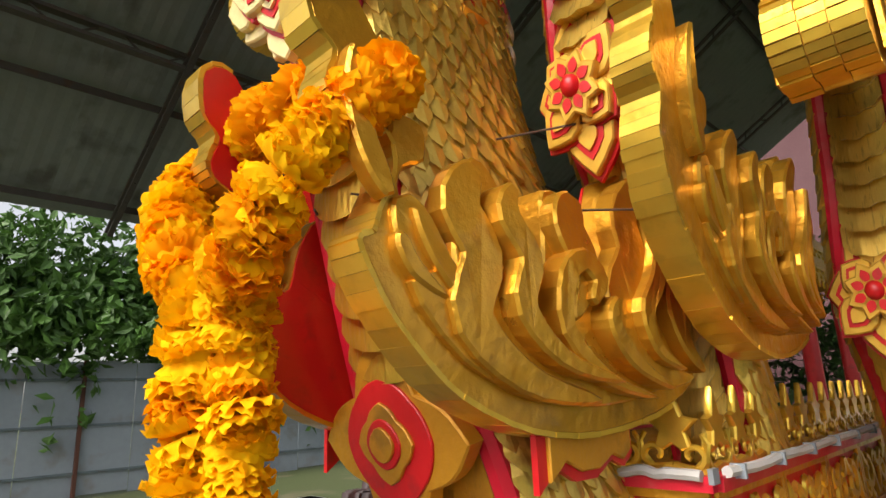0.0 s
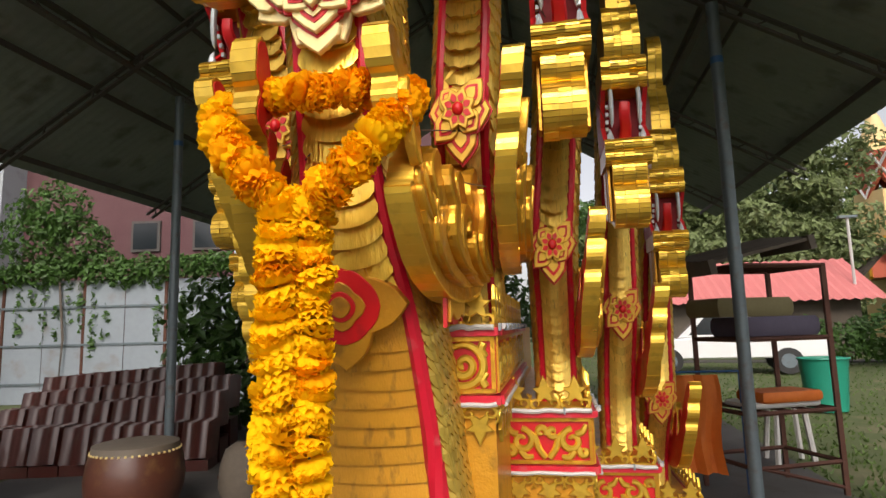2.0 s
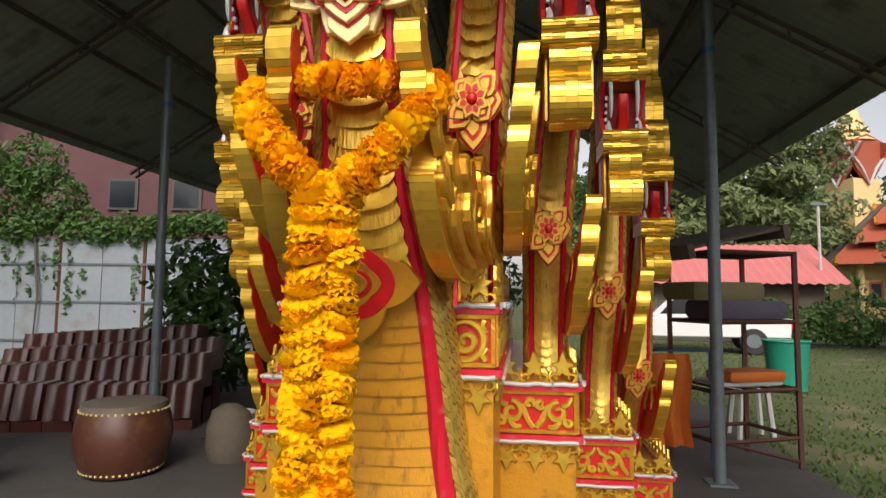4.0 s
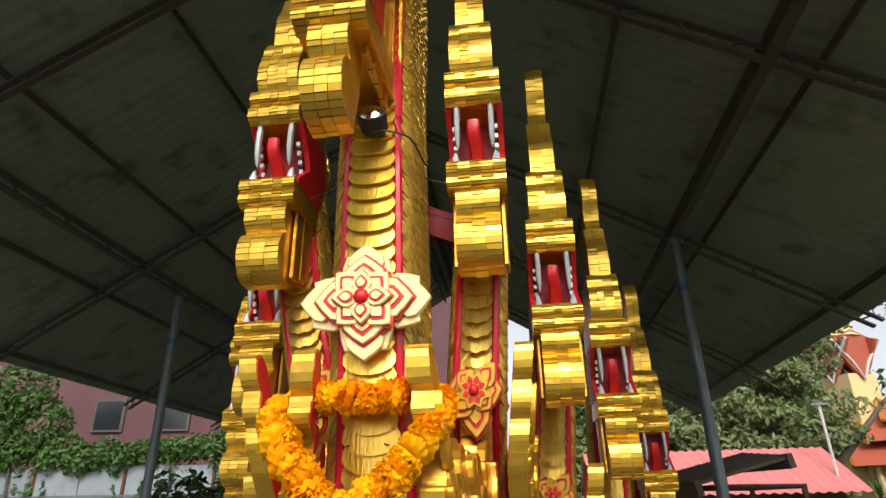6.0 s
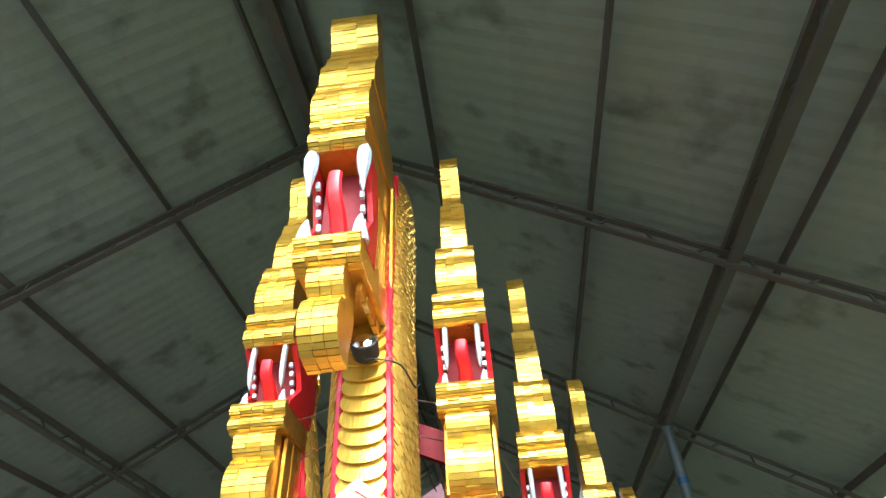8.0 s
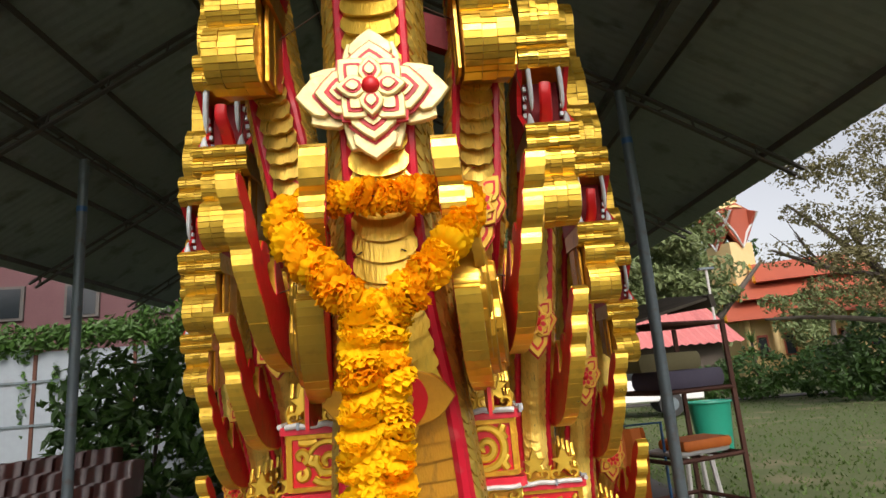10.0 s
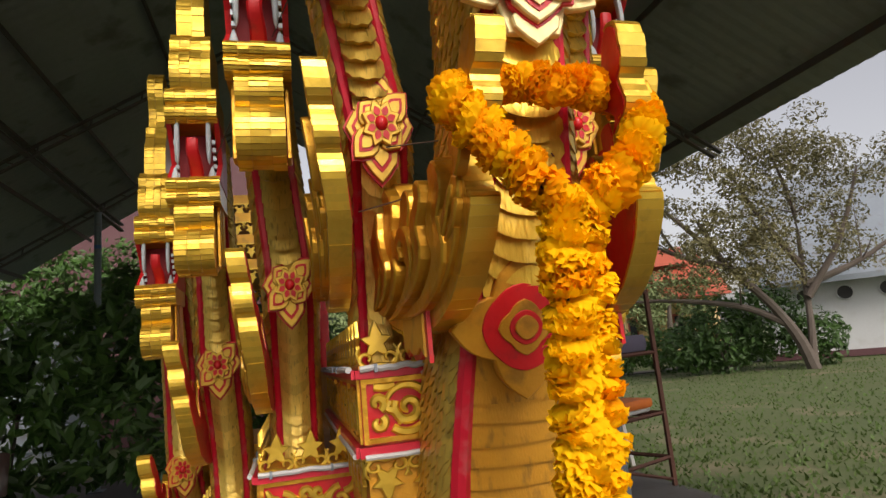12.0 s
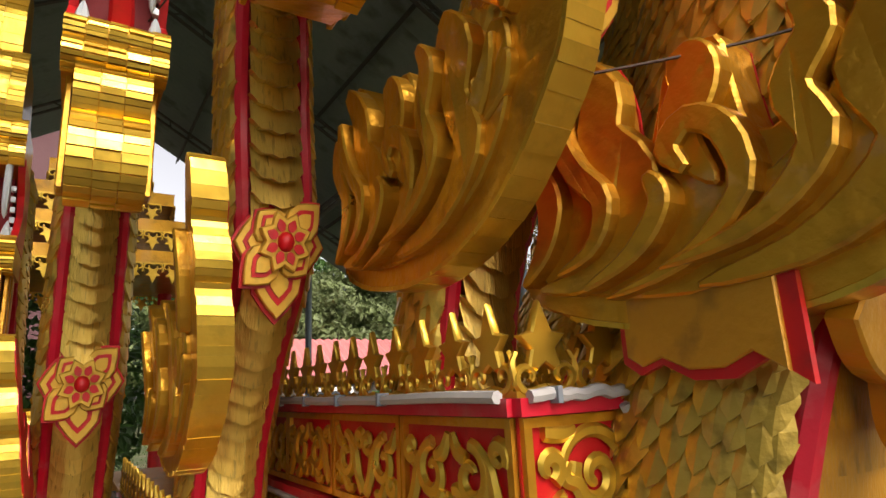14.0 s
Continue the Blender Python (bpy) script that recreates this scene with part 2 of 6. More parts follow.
    def mesh(self, name, material, smooth=False):
        me = bpy.data.meshes.new(name)
        me.from_pydata(self.v, [], self.f)
        bm = bmesh.new()
        bm.from_mesh(me)
        bmesh.ops.recalc_face_normals(bm, faces=bm.faces)
        bm.to_mesh(me)
        bm.free()
        me.materials.append(material)
        if smooth:
            me.shade_smooth()
            me.set_sharp_from_angle(angle=radians(38))
        return me


def part(name, geo, material, parent=None, label="", m=None, smooth=False):
    """One mesh object under a thing or under a part; geo may be a mesh that others share."""
    ob = new(name, geo.mesh(name, material, smooth) if isinstance(geo, Geo) else geo)
    ob.parent = parent
    if m is not None:
        ob.matrix_basis = m
    if label:
        ob["label"] = label
    return ob


def thing(name, at, label, category, group="", kind="", m=None):
    e = new(name)
    e.empty_display_size = 0.1
    e.matrix_basis = m if m is not None else Matrix.Translation(at)
    return tagged(e, label, category, group, kind)


def solid(name, geo, material, label, category="", group="", kind="", at=(0, 0, 0), smooth=False):
    ob = part(name, geo, material, None, "", Matrix.Translation(at), smooth)
    return tagged(ob, label, category, group, kind)


def smoothed(pts, n):
    """n + 1 points along a smooth curve through pts."""
    p = np.array(pts, float)
    k = len(p)
    out = []
    for i in range(n + 1):
        u = i / n * (k - 1)
        j = min(int(u), k - 2)
        f = u - j
        a, b, c, d = p[max(j - 1, 0)], p[j], p[j + 1], p[min(j + 2, k - 1)]
        out.append(0.5 * (2 * b + (c - a) * f + (2 * a - 5 * b + 4 * c - d) * f * f + (3 * b - a - 3 * c + d) * f ** 3))
    return out


def spiral(cx, cy, r0, r1, a0, turns, n=14):
    return [(cx + (r0 + (r1 - r0) * i / n) * math.cos(a0 + turns * 2 * math.pi * i / n),
             cy + (r0 + (r1 - r0) * i / n) * math.sin(a0 + turns * 2 * math.pi * i / n)) for i in range(n + 1)]


def frame_matrix(p, right, out):
    """x to the right, y out of the surface, z up along it."""
    r, o = Vector(right).normalized(), Vector(out).normalized()
    u = r.cross(o).normalized()
    o = u.cross(r).normalized()
    return Matrix(((r.x, o.x, u.x, p[0]), (r.y, o.y, u.y, p[1]), (r.z, o.z, u.z, p[2]), (0, 0, 0, 1)))


# ---- shed ----
RIDGE_X, RIDGE_Z, SLOPE, EAVE = -0.76, 6.20, 0.60, 4.62
Y0, Y1 = -1.9, 10.5


def roof_z(x):
    return RIDGE_Z - SLOPE * abs(x - RIDGE_X)


def sheet_geo(side, y0, y1):
    """One run of corrugated sheet from ridge to eave."""
    g = Geo()
    n = int((y1 - y0) / 0.06)
    rows = []
    for u in (0.0, 0.35, 0.7, 1.0):
        x = RIDGE_X + side * EAVE * u
        rows.append([(x, y0 + (y1 - y0) * i / n, roof_z(x) + 0.06 + 0.0028 * math.cos(i * math.pi)) for i in range(n + 1)])
    for a, b in zip(rows, rows[1:]):
        g.add(a + b, [(i, i + 1, n + 2 + i, n + 1 + i) for i in range(n)])
    top = [[(p[0], p[1], p[2] + 0.012) for p in r] for r in rows]
    for a, b in zip(top, top[1:]):
        g.add(a + b, [(i, i + 1, n + 2 + i, n + 1 + i) for i in range(n)])
    return g


roof = tagged(new("ceiling"), "underside of a dark cement sheet roof on steel rafters", "roof", kind="structure")
for s in (-1, 1):
    y = Y0
    while y < Y1 - 0.01:
        part("roof_sheet", sheet_geo(s, y, min(y + 1.29, Y1)), ROOFMAT, roof, m=pose(0, 0, random.uniform(0, 0.006)))
        y += 1.25
for s, runs in ((1, (0.22, 1.02, 2.12, 3.22, 4.34)), (-1, (0.22, 1.22, 2.30, 3.36, 4.40))):
    for u in runs:
        x = RIDGE_X + s * u
        g = Geo().box((x, (Y0 + Y1) / 2, roof_z(x) + 0.008), (0.042, Y1 - Y0, 0.012)).box((x - s * 0.018, (Y0 + Y1) / 2, roof_z(x) - 0.022), (0.010, Y1 - Y0, 0.060))
        part("purlin", g, RAFTER, roof, "thin angle-iron purlin")
part("ridge_beam", Geo().box((RIDGE_X, (Y0 + Y1) / 2, RIDGE_Z - 0.11), (0.09, Y1 - Y0, 0.12)), RAFTER, roof)
for yt in (-1.55, 1.15, 3.80, 6.45, 9.1):
    for s in (-1, 1):
        a = math.atan(SLOPE) * s
        L = EAVE / math.cos(a)
        rot = Matrix.Rotation(a, 3, "Y")
        g = Geo()
        for d, k in ((-0.075, 1.0), (-0.185, 0.96)):
            g.box((RIDGE_X + s * EAVE / 2, yt, RIDGE_Z - SLOPE * EAVE / 2 + d), (L * k, 0.05, 0.022), rot)
        for q in range(16):
            u = EAVE * (q + 0.5) / 16
            x = RIDGE_X + s * u
            g.box((x, yt, RIDGE_Z - SLOPE * u - 0.13), (0.016, 0.016, 0.15), Matrix.Rotation(a + (0.7 if q % 2 else -0.7), 3, "Y"))
        part("rafter", g, RAFTER, roof, "light steel lattice rafter")
for xb in (2.15, -3.6):
    g = Geo()
    for dz in (-0.05, -0.16):
        g.box((xb, (Y0 + Y1) / 2, roof_z(xb) + dz), (0.075, Y1 - Y0, 0.03))
    for q in range(40):
        g.box((xb, Y0 + (q + 0.5) * (Y1 - Y0) / 40, roof_z(xb) - 0.105), (0.014, 0.17, 0.014), Matrix.Rotation(0.6 if q % 2 else -0.6, 3, "X"))
    part("wall_plate", g, RAFTER, roof, "lattice beam over the posts")


def steel_post(x, y, h):
    p = thing("steel_post", (x, y, 0), "grey painted round steel post holding up the shed roof", "post", "shed posts")
    part("pipe", Geo().tube([(0, 0, 0), (0, 0, h)], 0.052, 14, ends=True), STEEL, p, smooth=True)
    part("base_plate", Geo().box((0, 0, 0.008), (0.22, 0.22, 0.016)), STEEL, p)
    part("collar", Geo().tube([(0, 0, 2.0), (0, 0, 2.05)], 0.058, 14), STEEL, p, smooth=True)
    part("tape_band", Geo().tube([(0, 0, 3.72), (0, 0, 3.78)], 0.0545, 14), BLUE, p, "strip of blue tape", smooth=True)


for x, y in ((2.15, 3.75), (-3.6, 4.6), (2.15, 9.1), (-3.6, 9.1), (2.15, -1.7), (-3.6, -1.7)):
    steel_post(x, y, roof_z(x) - 0.17)

ground = Geo()
ground.add([(-600, -600, -0.03), (600, -600, -0.03), (600, 600, -0.03), (-600, 600, -0.03)], [(0, 1, 2, 3)])
solid("ground", ground, LAWN, "worn green lawn with bare patches", kind="structure")
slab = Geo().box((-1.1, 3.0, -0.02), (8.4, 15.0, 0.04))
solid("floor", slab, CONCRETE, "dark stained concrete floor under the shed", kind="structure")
path_strip = Geo().box((12.0, 21.2, -0.015), (16.0, 1.2, 0.05), Matrix.Rotation(radians(-12), 3, "Z"))
solid("pavement", path_strip, CONCRETE, "pale concrete path along the lawn", kind="structure")


# ---- serpents ----
def petal(L, W, tip=0.35):
    """Outline of a pointed petal from (0, 0) to (0, L)."""
    right = [(0.0, 0.0), (W * 0.28, L * 0.08), (W * 0.5, L * 0.38), (W * 0.46, L * 0.60), (W * 0.24, L * 0.82), (0, L)]
    return right + [(-a, b) for a, b in right[-2:0:-1]]


def turned(poly, ang, ox=0.0, oy=0.0, k=1.0):
    c, s = math.cos(ang), math.sin(ang)
    return [(ox + k * (a * c - b * s), oy + k * (a * s + b * c)) for a, b in poly]


def rosette(parent, m, size, pale):
    """A carved flower: broad outer petals, a middle ring and a small inner flower round a red boss."""
    gold = CREAM if pale else ROSE
    base = part("rosette", Geo().prism(turned([(0.62, 0), (0, 0.72), (-0.62, 0), (0, -0.72)], 0, k=size * 0.5), 0, 0.012, lambda a, b, h: (a, h, b)), RED, parent,
                "carved and painted flower rosette in pale gold and red" if pale else "carved flower rosette in gold and red", m)

    s = size
    put = lambda a, b, hh: (a, hh, b)

    def leaf(ang, L, W, r, h, levels, d=0.0, thick=0.022, border=True):
        """A petal standing on a slightly larger red one, with inlays of red and gold in turn."""
        def shape(k, shift):
            ol = turned(petal(L * k, W * k), ang + d)
            rr = r + L * shift
            return [(a - math.sin(ang) * r - math.sin(ang + d) * L * shift, b + math.cos(ang) * r + math.cos(ang + d) * L * shift) for a, b in ol]
        pt = part("petal", Geo().prism(shape(1.0, 0.0), h, h + thick, put, 0.004), gold, base)
        if levels and border:
            part("red_border", Geo().prism(shape(1.13, -0.05), h - 0.008, h + 0.004, put), RED, pt)
        top = h + thick
        for q, (k, ma) in enumerate(((0.62 if border else 0.48, RED), (0.40, gold))[:levels]):
            part("inlay" if q == 0 else "inlay_core", Geo().prism(shape(k, (1 - k) * 0.46), top - 0.008, top + 0.003 + 0.006 * q, put), ma, pt)

    def ring(count, a0, L, W, r, h, levels):
        for q in range(count):
            ang = a0 + q * 2 * math.pi / count
            leaf(ang, L * (1.0 if count != 4 or q % 2 else (0.90 if pale else 1.2)) * (1.0 if pale or count != 4 or q % 2 == 0 else 0.80), W, r, h, levels, border=count == 4)

    if pale:
        for q in range(4):
            ang = q * math.pi / 2
            k = 1.0 if q % 2 else 0.90
            for d in (-0.62, 0.62):
                leaf(ang, 0.31 * s * k, 0.30 * s, 0.17 * s * k, 0.012, 0, d)
            leaf(ang, 0.30 * s * k, 0.30 * s, 0.215 * s * k, 0.030, 0)
        ring(4, 0, 0.32 * s, 0.32 * s, 0.06 * s, 0.050, 2)
        ring(4, math.pi / 4, 0.27 * s, 0.24 * s, 0.03 * s, 0.064, 2)
        ring(4, 0, 0.21 * s, 0.16 * s, 0.02 * s, 0.082, 2)
        h, rad = 0.102, 0.062 * s
    else:
        ring(4, 0, 0.44 * s, 0.44 * s, 0.08 * s, 0.010, 2)
        ring(4, math.pi / 4, 0.36 * s, 0.34 * s, 0.06 * s, 0.032, 2)
        ring(8, math.pi / 8, 0.23 * s, 0.17 * s, 0.03 * s, 0.054, 1)
        h, rad = 0.074, 0.085 * s
    boss = Geo()
    boss.loft([[(rad * math.cos(t) * math.cos(w), h + rad * 0.8 * math.sin(t), rad * math.cos(t) * math.sin(w)) for w in [k * math.pi / 6 for k in range(12)]] for t in (0, 0.5, 0.95, 1.35)])
    part("boss", boss, RED, base, "round red centre boss", smooth=True)
    return base


FIN = [(-0.115, 2.315), (-0.175, 2.30), (-0.17, 2.215), (-0.135, 2.175), (-0.15, 2.12), (-0.145, 2.07), (-0.11, 2.03), (-0.115, 1.97), (-0.09, 1.91), (-0.05, 1.84), (0.04, 1.74), (0.14, 1.665),
       (0.28, 1.615), (0.44, 1.60), (0.62, 1.625), (0.74, 1.67), (0.765, 1.72), (0.72, 1.80), (0.70, 1.90), (0.675, 2.00), (0.60, 2.11), (0.555, 2.03), (0.54, 1.92), (0.50, 1.86), (0.47, 1.93), (0.44, 2.02),
       (0.36, 2.03), (0.345, 1.95), (0.33, 1.87), (0.29, 1.86), (0.265, 1.93), (0.25, 2.02), (0.20, 2.06), (0.155, 1.99), (0.135, 1.90), (0.10, 1.90), (0.05, 1.96), (0.06, 2.01), (0.10, 2.03), (0.10, 2.09), (0.045, 2.10), (0.00, 2.05), (-0.02, 2.12), (-0.055, 2.22)]
FIN_NOTCHED = FIN[:5] + [(-0.125, 2.085), (-0.045, 2.06), (-0.01, 2.0), (0.01, 1.93), (0.0, 1.90), (-0.025, 1.885), (0.005, 1.82), (0.06, 1.745), (0.145, 1.67)] + FIN[12:40] + [(0.045, 2.10), (0.035, 2.06), (0.0, 2.10), (-0.025, 2.15), (-0.055, 2.22)]
FIN_NOTCHED = [(a + (0.085 * min(1.0, max(0.0, (b - 1.88) / 0.2)) if a < 0.0 else 0.0), b) for a, b in FIN_NOTCHED]
# flame tongues of a fin, from tail to tip: run of points, half width, relief
TONGUES = [([(0.42, 1.655), (0.26, 1.69), (0.15, 1.78), (0.175, 1.88), (0.140, 1.96), (0.175, 2.03)], 0.042, 0.028),
           ([(0.46, 1.685), (0.32, 1.72), (0.235, 1.80), (0.255, 1.88), (0.215, 1.95), (0.235, 2.00)], 0.026, 0.050),
           ([(0.56, 1.655), (0.43, 1.69), (0.335, 1.77), (0.345, 1.86), (0.395, 1.895), (0.43, 1.86), (0.405, 1.82)], 0.022, 0.044),
           ([(0.37, 1.79), (0.415, 1.88), (0.385, 1.96), (0.405, 2.02)], 0.040, 0.030),
           ([(0.70, 1.69), (0.60, 1.695), (0.52, 1.755), (0.495, 1.84), (0.55, 1.92), (0.545, 2.00), (0.595, 2.08)], 0.044, 0.034),
           ([(0.64, 1.705), (0.565, 1.74), (0.54, 1.81), (0.585, 1.87), (0.615, 1.94), (0.61, 2.01)], 0.022, 0.056),
           ([(0.73, 1.70), (0.675, 1.76), (0.655, 1.84), (0.69, 1.92), (0.66, 1.99)], 0.028, 0.044),
           ([(0.60, 1.67), (0.50, 1.715), (0.445, 1.78), (0.46, 1.83)], 0.018, 0.054),
           ([(0.26, 1.705), (0.15, 1.79), (0.085, 1.87), (0.045, 1.96)], 0.040, 0.012),
           ([(0.24, 1.72), (0.145, 1.80), (0.085, 1.87), (0.055, 1.94)], 0.008, 0.024),
           ([(0.11, 1.81), (0.055, 1.85), (0.03, 1.90)], 0.014, 0.020),
           ([(0.16, 1.80), (0.135, 1.87), (0.145, 1.92)], 0.014, 0.020),
           ([(-0.035, 2.18), (-0.035, 2.11), (-0.02, 2.03), (0.015, 1.95)], 0.020, 0.026)]


def flame(run, width):
    """Outline of a tongue: thin at its tail, full in the middle, blunt at its tip."""
    mid = [Vector(p) for p in smoothed(run, 18)]
    left, right = [], []
    for i, p in enumerate(mid):
        d = (mid[min(i + 1, 18)] - mid[max(i - 1, 0)]).normalized()
        u = i / 18
        w = width * (0.10 + 0.90 * min(1.0, u * 2.2) ** 0.7) * (1.0 if u < 0.75 else 1.0 - 0.62 * ((u - 0.75) / 0.25) ** 2)
        left.append((p.x - d.y * w, p.y + d.x * w))
        right.append((p.x + d.y * w, p.y - d.x * w))
    return left + right[::-1]


def rounded(poly, k):
    """A closed outline drawn smooth."""
    n = len(poly)
    ext = [poly[-1]] + list(poly) + [poly[0], poly[1]]
    pts = smoothed(ext, (n + 2) * k)
    return [tuple(p) for p in pts[k:k * (n + 1)]]


def side_fin(parent, x, dy, dz, k, side, lean=0.28, splay=0.1, outline=FIN, half=0.034):
    """A thick board cut to a flame outline, carved on its outer face, red on its inner face, with wrapped gold edge strips."""
    def at(a, b):
        return dy + (a - 0.2) * k, dz + (b - 1.9) * k

    def px(a, b):
        return x - side * lean * max(-0.05, b - dz) + side * splay * (a - dy)
    fine = rounded(outline, 3)
    ol = [at(a, b) for a, b in fine]
    g = Geo().prism(ol, -half, half, lambda a, b, h: (px(a, b) + side * h, a, b), 0.005)
    fin = part("side_fin", g, GOLD, parent, "flame-shaped carved side fin, gold outside and red inside")
    inner = [at(0.28 + (a - 0.28) * 0.985, 1.88 + (b - 1.88) * 0.985) for a, b in fine]
    part("inner_face", Geo().prism(inner, half - 0.001, half + 0.004, lambda a, b, h: (px(a, b) - side * h, a, b)), RED, fin, "flat red painted inner face")
    face_at = lambda a, b, h: (px(a, b) + side * (half + h), a, b)
    base = [(0.05, 1.83), (0.14, 1.72), (0.28, 1.665), (0.44, 1.645), (0.62, 1.67), (0.715, 1.72), (0.67, 1.84), (0.60, 1.90), (0.50, 1.80), (0.42, 1.84), (0.33, 1.79), (0.26, 1.83), (0.20, 1.90), (0.13, 1.86)]
    part("carved_layer", Geo().prism([at(a, b) for a, b in rounded(base, 3)], -0.006, 0.014, face_at, 0.004), GOLD, fin)
    for r, wide, high in TONGUES:
        part("flame_tongue", Geo().prism([at(a, b) for a, b in flame(r, wide)], -0.004, high, face_at, 0.005 * k), GOLD, fin)
    edge = Geo()
    run = fine[:50]
    for (a0, b0), (a1, b1) in zip(run, run[1:]):
        p, q = Vector(at(a0, b0)), Vector(at(a1, b1))
        d = q - p
        nrm = Vector((d.y, -d.x)).normalized()
        if nrm.x > 0.5:
            nrm = -nrm
        w = half + 0.001 + random.uniform(-0.001, 0.002)
        t = 0.004 + random.uniform(0, 0.002)
        vs = [(px(v.x, v.y) + sx * w, *(v + nrm * h)) for h in (-0.004, t) for v in (p, q) for sx in (-1, 1)]
        edge.add(vs, [(0, 1, 3, 2), (4, 6, 7, 5), (0, 4, 5, 1), (2, 3, 7, 6), (0, 2, 6, 4), (1, 5, 7, 3)])
    tagged(part("edge_foil", edge, FOIL, fin, "gold foil strips wrapped round the wavy front edge"), kind="stuff")
    return fin


def plate_mesh(name, material, drop, lobes):
    """A belly plate 1 wide, its lower edge bowed or lobed, with a sharp overhanging rim; x across, y out, z up."""
    g = Geo()
    n = 14
    top, bot = [], []
    for i in range(n + 1):
        a = -0.5 + i / n
        bow = 1 - (2 * a) ** 2
        edge = drop * (bow ** 0.6 if not lobes else 0.80 * (bow ** 0.8) + 0.20 * abs(math.cos(1.5 * math.pi * 2 * a * 0.98)) * (abs(a) < 0.42))
        top.append((a, 0.002 + 0.010 * bow, 0.040))
        bot.append((a, 0.019 + 0.016 * bow, -0.030 - edge))
    back = [(p[0], p[1] - 0.030, p[2] + 0.004) for p in bot]
    g.add(top + bot, [(i, i + 1, n + 2 + i, n + 1 + i) for i in range(n)])
    g.add(bot + back, [(i, i + 1, n + 2 + i, n + 1 + i) for i in range(n)])
    return g.mesh(name, material, True)


BELLY = plate_mesh("belly_plate", FOIL, 0.042, False)
BELLY_LOBED = plate_mesh("belly_plate", SCALE, 0.040, True)
BELLY_FLAT = plate_mesh("belly_plate", OCHRE, 0.010, False)
SCALE_ME = Geo().add([(0, 0.000, 0.046), (0.031, 0.004, 0.008), (0.015, 0.014, -0.034), (0, 0.018, -0.050), (-0.015, 0.014, -0.034), (-0.031, 0.004, 0.008), (0, 0.014, 0.0),
                      (0.032, -0.008, 0.008), (0, 0.004, -0.052), (-0.032, -0.008, 0.008)],
                     [(0, 6, 1), (1, 6, 2), (2, 6, 3), (3, 6, 4), (4, 6, 5), (5, 6, 0), (1, 2, 3, 8, 7), (3, 4, 5, 9, 8)]).mesh("neck_scale", SCALE)


